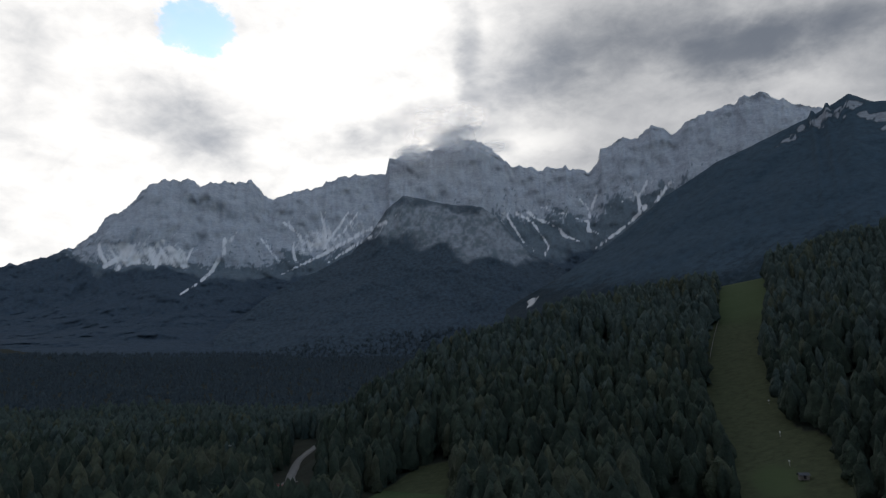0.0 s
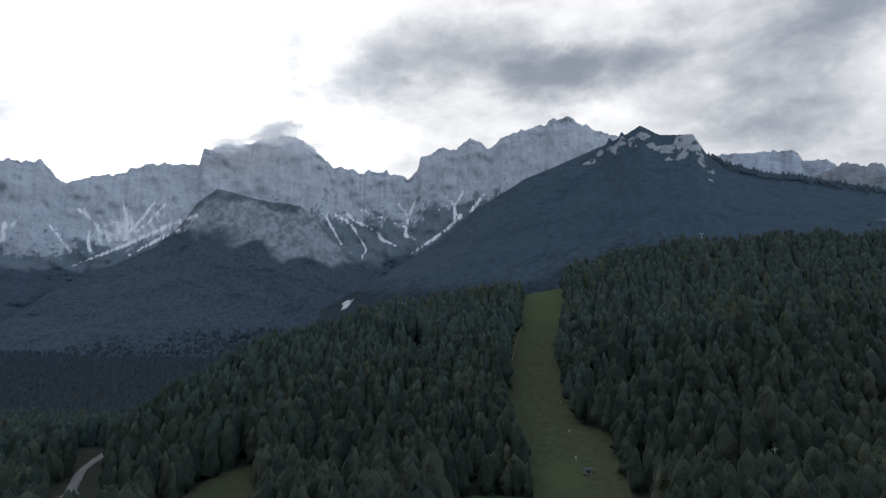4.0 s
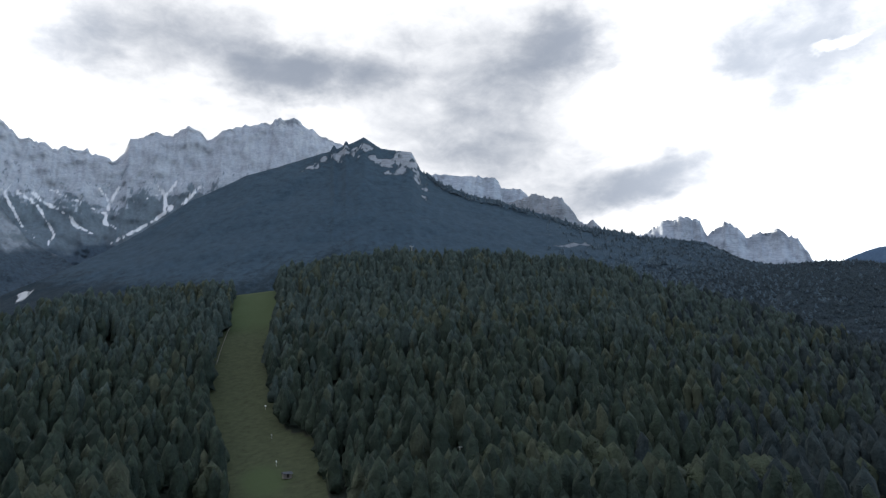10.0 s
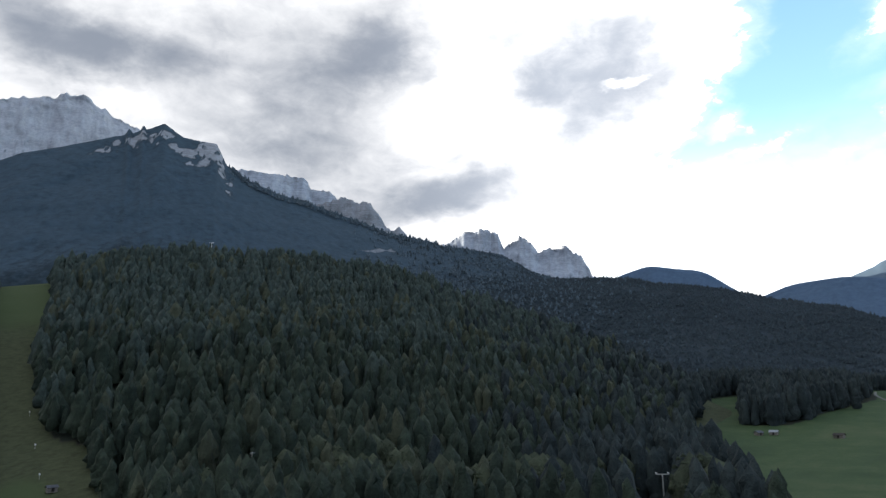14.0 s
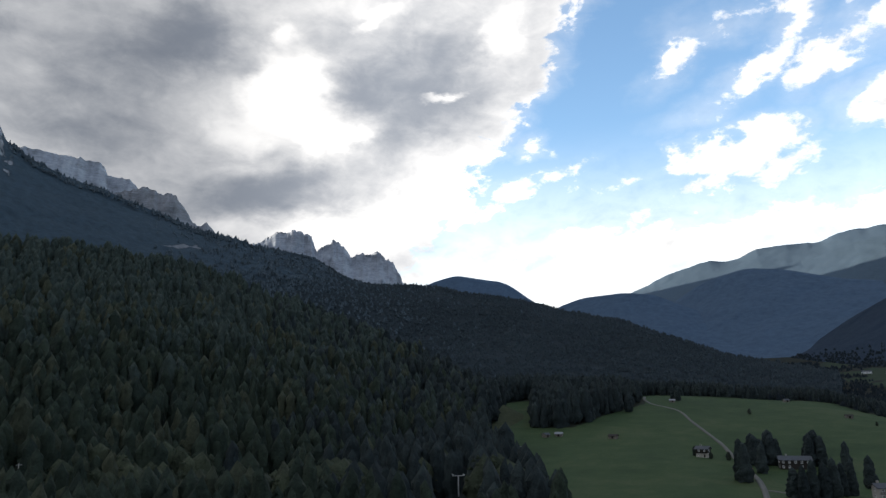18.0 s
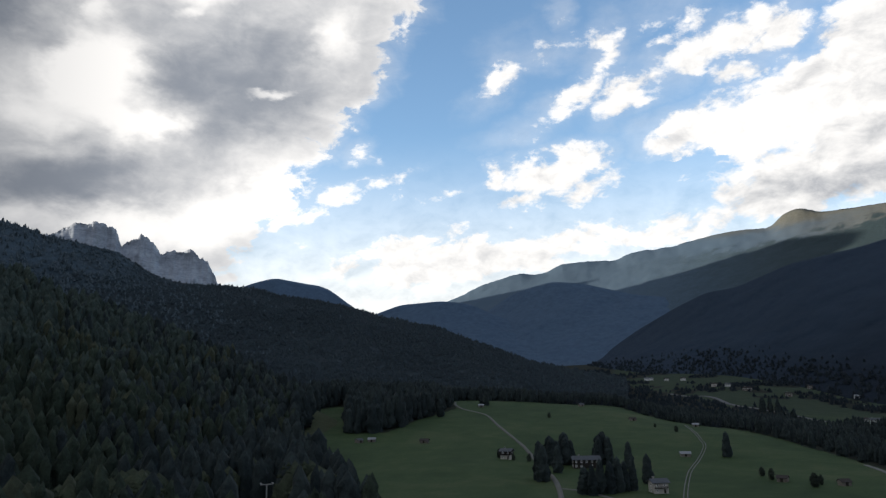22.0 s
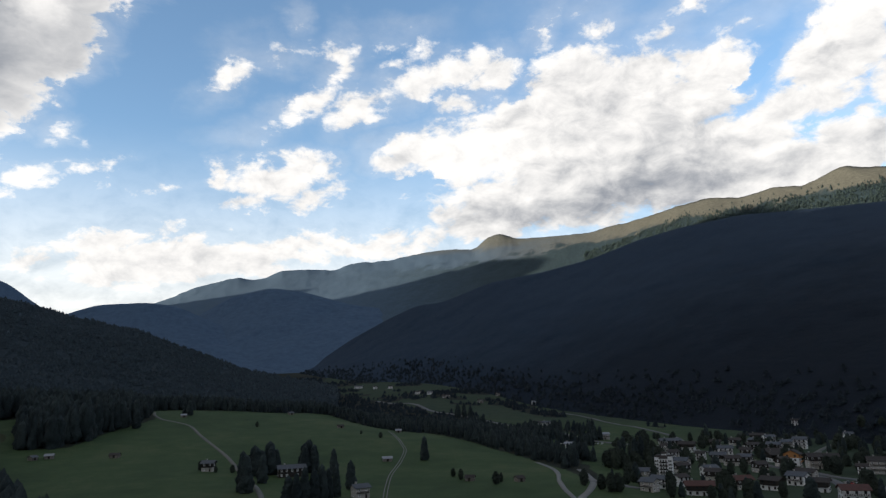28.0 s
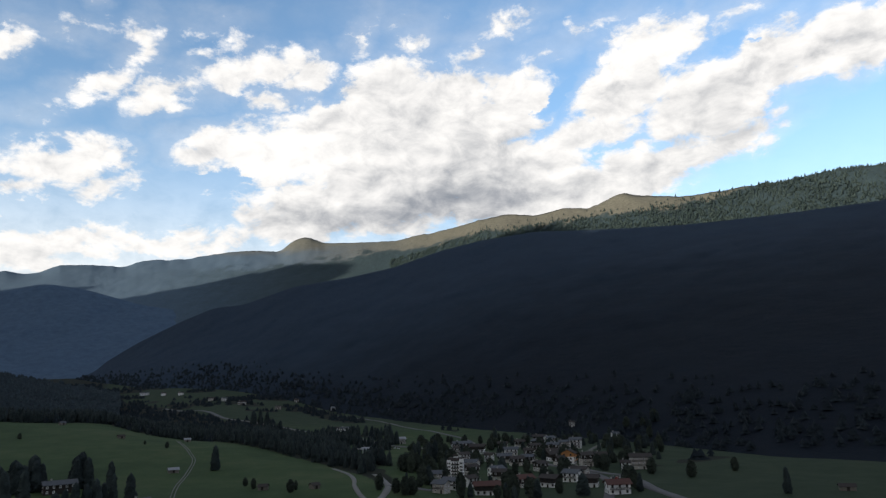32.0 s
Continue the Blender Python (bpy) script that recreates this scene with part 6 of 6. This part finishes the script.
for az, d, w, turn, roof in ((101.8, 578, 7, 10, ROOF_PALE), (82.1, 638, 7, -20, ROOF_BROWN), (75.0, 575, 6.5, 15, ROOF_PALE), (102.7, 790, 6, 0, ROOF_PALE), (94.4, 940, 6, 30, ROOF_GREY),
                             (78.0, 652, 6, -10, ROOF_PALE), (77.0, 648, 5, 40, ROOF_GREY), (98.2, 800, 6, 20, ROOF_BROWN), (86.6, 880, 6, 5, ROOF_PALE), (108.2, 480, 5.5, -15, ROOF_BROWN), (112.0, 470, 5, 30, ROOF_BROWN), (150.5, 470, 8, 10, ROOF_BROWN)):
    hay_barn(az, d, w, 5, turn, roof)
hay_barn(25.7, 465, 5.0, 3.6, 20, ROOF_GREY, "small grey-roofed hut at the foot of the ski run", "ski_hut")


# ---- roads ----
def strip(name, line, width, mat, label, lift=0.3):
    t = np.gradient(line, axis=0)
    t /= np.linalg.norm(t, axis=1)[:, None]
    nrm = np.stack([-t[:, 1], t[:, 0]], 1)
    wob = 1 + 0.12 * fbm(np.arange(len(line)) * 0.3, 0.0, 3.0, 2)
    cols = [line + nrm * width * wob[:, None] * k for k in (-0.5, 0.0, 0.5)]
    pts = []
    for c in cols:
        az = np.degrees(np.arctan2(c[:, 0], c[:, 1]))
        d = np.hypot(c[:, 0], c[:, 1])
        pts.append(np.concatenate([c, (land_z(az, d) + lift)[:, None]], 1))
    edge = [p - [0, 0, 0.6] for p in (pts[0], pts[2])]
    p = np.stack([edge[0], *pts, edge[1]], 1)
    return tagged(sheet(name, p, mat, {}), label, "road", kind="structure")


for k, (w, line) in ROAD_LINES.items():
    paved = k in ("upper_road", "valley_road", "village_road", "yard_road")
    strip(k, line, w, ASPHALT if paved else PALE_GRAVEL if k in ("winding_road", "river_road", "west_road", "west_yard") else GRAVEL, "grey asphalt road through the village" if paved else "pale gravel road across the meadow")
tl = curve_points(TRACK)
tn = np.gradient(tl, axis=0)
tn = np.stack([-tn[:, 1], tn[:, 0]], 1) / np.linalg.norm(tn, axis=1)[:, None]
for sg in (-1, 1):
    strip("farm_track", tl + tn * sg * 1.0, 0.55, PALE_GRAVEL, "pale wheel rut of a farm track")


# ---- lift pylons, masts, posts and cars ----
def lift_pylon(az, d, h, label="grey steel ski-lift pylon with a cross arm"):
    base = empty("lift_pylon", Matrix.Translation(spot(az, d)) @ Matrix.Rotation(radians(-az + 12), 4, "Z"))
    link_part("footing", Shape().box(-0.8, 0.8, -0.8, 0.8, -0.8, 0.4).mesh("footing", STONE), base)
    link_part("pole", Shape().tube((0, 0, 0.3), (0, 0, h), 0.42, 0.28, 10).mesh("pole", STEEL), base)
    link_part("cross_arm", Shape().box(-3.0, 3.0, -0.18, 0.18, h - 0.2, h + 0.2).box(-0.3, 0.3, -0.3, 0.3, h - 2.2, h - 1.6).mesh("cross_arm", STEEL), base)
    for sg in (-1, 1):
        s = Shape().box(sg * 2.8 - 0.15, sg * 2.8 + 0.15, -1.6, 1.6, h + 0.2, h + 0.45)
        for k in range(4):
            s.tube((sg * 2.8 - 0.2, -1.35 + k * 0.9, h + 0.55), (sg * 2.8 + 0.2, -1.35 + k * 0.9, h + 0.55), 0.26, 0.26, 8)
        link_part("sheave_train", s.mesh("sheave_train", STEEL), base)
    link_part("ladder", Shape().box(-0.3, -0.24, 0.42, 0.48, 0.5, h - 0.5).box(0.24, 0.3, 0.42, 0.48, 0.5, h - 0.5).mesh("ladder", STEEL), base)
    return tagged(base, label, "pylon", group="pylons of the ski lift")


lift_pylon(70.1, 365, 17.0)
lift_pylon(42.8, 352, 11.5)
lift_pylon(77.7, 1100, 16.0)
lift_pylon(35.5, 1040, 32.0)


def mast(az, d, h):
    base = empty("power_mast", Matrix.Translation(spot(az, d)) @ Matrix.Rotation(radians(-az), 4, "Z"))
    link_part("pole", Shape().tube((0, 0, -0.5), (0, 0, h), 0.32, 0.2, 8).mesh("pole", DEADWOOD), base)
    link_part("cross_arm", Shape().box(-1.4, 1.4, -0.12, 0.12, h - 0.9, h - 0.65).mesh("cross_arm", STEEL), base)
    return tagged(base, "pale power mast standing among the trees", "mast", group="power masts")


# the three near bearing 40 stand in for pale bare tree trunks
for az, d, h in ((-16.5, 585, 24), (19.8, 700, 22), (39.0, 410, 20), (40.9, 402, 16), (41.3, 400, 15)):
    mast(az, d, h)


def piste_post(az, d):
    base = empty("snow_gun", Matrix.Translation(spot(az, d)))
    link_part("post", Shape().tube((0, 0, -0.3), (0, 0, 2.6), 0.12, 0.1, 6).mesh("post", STEEL), base)
    link_part("barrel", Shape().tube((0, -0.6, 2.5), (0, 0.6, 2.9), 0.42, 0.34, 8).mesh("barrel", PLASTER), base, label="white fan barrel")
    return tagged(base, "white snow gun on a post by the ski run", "snow gun", group="snow guns of the ski run")


for az, d in ((24.9, 488), (24.0, 606), (24.5, 540), (28.3, 470)):
    piste_post(az, d)


def snow_fence(pts):
    base = empty("snow_fence", Matrix.Translation(spot(*pts[0])))
    o = base.matrix_basis.translation
    line = curve_points(pts, 5.0)
    tops = []
    for q in line:
        az, d = math.degrees(math.atan2(q[0], q[1])), math.hypot(q[0], q[1])
        tops.append(spot(az, d) - o)
    for p in tops:
        link_part("post", Shape().tube(p - Vector((0, 0, 0.3)), p + Vector((0, 0, 2.0)), 0.14, 0.12, 6).mesh("post", WEATHERED), base)
    for a, b in zip(tops, tops[1:]):
        s = Shape()
        for z in (0.5, 1.1, 1.7):
            s.tube(a + Vector((0, 0, z)), b + Vector((0, 0, z)), 0.12, 0.12, 5)
        link_part("rail", s.mesh("rail", WEATHERED), base)
    return tagged(base, "weathered timber fence along the ski run", "fence")


snow_fence([(20.3, 745), (20.6, 790), (20.9, 830), (21.2, 868)])


def car(az, d, turn, paint):
    base = empty("car", Matrix.Translation(spot(az, d) + Vector((0, 0, 0.32))) @ Matrix.Rotation(radians(turn), 4, "Z"))
    body = [(-2.1, 0.35), (2.1, 0.35), (2.15, 0.75), (1.9, 0.9), (0.95, 0.98), (-2.0, 1.0), (-2.15, 0.7)]
    s = Shape().prism(body, -0.85, 0.85)
    link_part("body", s.mesh("body", paint), base)
    link_part("cabin", Shape().prism([(-1.95, 0.98), (1.0, 0.96), (0.35, 1.45), (-1.5, 1.48)], -0.74, 0.74).mesh("cabin", GLASS), base, label="dark glazed cabin")
    link_part("roof", Shape().box(-0.7, 0.7, -1.45, 0.3, 1.46, 1.52).mesh("roof", paint), base)
    for sx in (-1, 1):
        for yy in (-1.35, 1.35):
            tyre = link_part("wheel", Shape().tube((sx * 0.72, yy, 0.33), (sx * 0.9, yy, 0.33), 0.33, 0.33, 10).mesh("wheel", RUBBER), base)
            link_part("rim", Shape().tube((sx * 0.88, yy, 0.33), (sx * 0.92, yy, 0.33), 0.21, 0.19, 8).mesh("rim", STEEL), tyre)
    return tagged(base, paint.name.split("_")[0] + " car parked at the roadside", "car", group="parked cars")


crng = random.Random(12)
for az0, d0, n, step in ((114.2, 760, 9, 0.28), (116.9, 770, 6, 0.3), (124.0, 700, 5, 0.3), (131.2, 575, 5, 0.25), (90.9, 505, 3, 0.35), (134.8, 505, 4, 0.3), (-12.9, 520, 2, 0.4)):
    for k in range(n):
        car(az0 + k * step + crng.uniform(-0.05, 0.05), d0 + crng.uniform(-6, 6), crng.uniform(-30, 30) - az0, PAINTS[crng.choice((0, 0, 1, 1, 2, 3))])


# ---- single trees ----
def spruce_master(k, slim, needles):
    rng = random.Random(40 + k)
    v, f = lumpy(rng, 14, 12, lambda z: slim * (1.02 - z) ** (0.48 if needles is SPRUCE_DARK else 0.62) * (0.7 + 0.3 * min(1, z * 5)), 0.2)
    base = empty("spruce_tree", Matrix.Identity(4))
    link_part("trunk", Shape().tube((0, 0, -0.05), (0, 0, 0.9), 0.018, 0.004, 7).mesh("trunk", BARK), base)
    link_part("crown", bm_mesh("crown", v, [tuple(int(q) for q in t) for t in f], [needles], smooth_shade=True), base)
    return tagged(base, "tall dark green spruce standing on the slope", "tree", group="single spruces")


LEAVES_DARK = foliage("dark_garden_leaves", (0.020, 0.028, 0.024), (0.044, 0.056, 0.042))


def leafy_master(k):
    rng = random.Random(60 + k)
    v, f = leafy_tree(rng, 170, 0.04)
    base = empty("broadleaf_tree", Matrix.Identity(4))
    s = Shape().tube((0, 0, -0.05), (0, 0, 0.45), 0.03, 0.02, 7)
    for j in range(5):
        a = j * 1.256 + k
        s.tube((0, 0, 0.25 + 0.04 * j), (0.16 * math.cos(a), 0.16 * math.sin(a), 0.55 + 0.05 * j), 0.014, 0.005, 5)
    link_part("trunk", s.mesh("trunk", BARK), base)
    link_part("crown", bm_mesh("crown", v, [tuple(int(q) for q in t) for t in f], [LEAVES_DARK]), base)
    return tagged(base, "leafy green tree with an uneven crown", "tree", group="single broadleaf trees")


MASTERS = [spruce_master(k, s, SPRUCE_DARK) for k, s in enumerate((0.16, 0.19, 0.21, 0.18))]
HILL_MASTERS = [spruce_master(k + 7, s, SPRUCE) for k, s in enumerate((0.15, 0.17, 0.19, 0.16))]
LEAFY = [leafy_master(k) for k in range(3)]
USED = set()


def plant(kind, p, h, wide, spin):
    """Stands a tree at p, h high."""
    src = {"spruce": MASTERS, "hill": HILL_MASTERS, "leafy": LEAFY}[kind]
    m = src[int(spin * 10) % len(src)]
    mat = Matrix.Translation(p) @ Matrix.Rotation(spin, 4, "Z") @ Matrix.Diagonal((h * wide, h * wide, h, 1))
    if m in USED:
        c = copy_thing(m, mat)
        c.matrix_basis = mat
    else:
        USED.add(m)
        m.matrix_basis = mat


prng = random.Random(77)
for az, d, h in ((104.7, 580, 19), (97.7, 516, 19), (99.0, 454, 18), (95.5, 537, 21), (95.9, 540, 23), (96.2, 534, 20), (146.8, 448, 15), (126.0, 842, 20), (120.8, 618, 18), (121.3, 622, 20),
                 (94.9, 405, 17), (95.5, 412, 19), (96.2, 414, 18), (96.8, 418, 20), (97.3, 424, 17), (97.9, 428, 18), (94.3, 410, 15), (107.4, 1190, 24), (107.9, 1195, 26), (108.4, 1188, 22),
                 (117.0, 828, 17), (117.5, 832, 20), (117.9, 826, 18), (118.3, 835, 16), (83.4, 800, 20), (84.0, 880, 18), (86.7, 905, 16), (87.0, 900, 18)):
    plant("spruce", spot(az, d) - Vector((0, 0, 0.3)), h, prng.uniform(1.1, 1.4), prng.uniform(0, 6.28))
for k in range(44):
    az, d = prng.uniform(90.9, 96.2), prng.uniform(455, 545)
    x, y = d * math.sin(radians(az)), d * math.cos(radians(az))
    if (az > 92.9 and 440 < d < 531) or near_road(np.array(x), np.array(y), 6):
        continue
    plant("spruce", spot(az, d) - Vector((0, 0, 0.3)), prng.uniform(17, 25), prng.uniform(1.2, 1.55), prng.uniform(0, 6.28))
for az, d, h in ((107.5, 486, 7), (110.2, 461, 8), (110.6, 470, 6), (91.9, 806, 6), (101.3, 705, 6), (99.8, 740, 4), (106.9, 500, 6), (119.0, 545, 13), (119.4, 538, 15), (118.7, 552, 12), (119.8, 550, 14),
                 (116.9, 452, 10), (118.2, 440, 9), (118.9, 432, 11), (127.0, 478, 12), (126.6, 470, 11), (140.5, 520, 12), (143.5, 560, 10), (90.2, 545, 6), (87.9, 560, 7), (89.0, 548, 5)):
    plant("leafy", spot(az, d) - Vector((0, 0, 0.2)), h, prng.uniform(1.0, 1.5), prng.uniform(0, 6.28))
HOMES = [(v[0], v[1]) for v in VILLAGE] + [(122.9, 524), (131.6, 612), (136.9, 572), (121.1, 520)]
for k in range(420):
    az, d = prng.uniform(119, 138.5), prng.uniform(420, 880)
    q = polar(az, np.array(d), 0.0)[:2]
    if near_road(q[0], q[1], 8) or any(np.hypot(*(q - polar(a, np.array(float(r)), 0.0)[:2])) < 11 for a, r in HOMES):
        continue
    # keep the fronts of the houses open
    if any(abs(az - a) < 0.6 and -34 < d - r < 0 for a, r in HOMES):
        continue
    plant(prng.choice(("leafy", "leafy", "spruce")), spot(az, d) - Vector((0, 0, 0.2)), prng.uniform(6, 13), prng.uniform(1.1, 1.8), prng.uniform(0, 6.28))
for p, h in SINGLES:
    plant("hill", Vector(p), float(h), prng.uniform(1.05, 1.35), prng.uniform(0, 6.28))
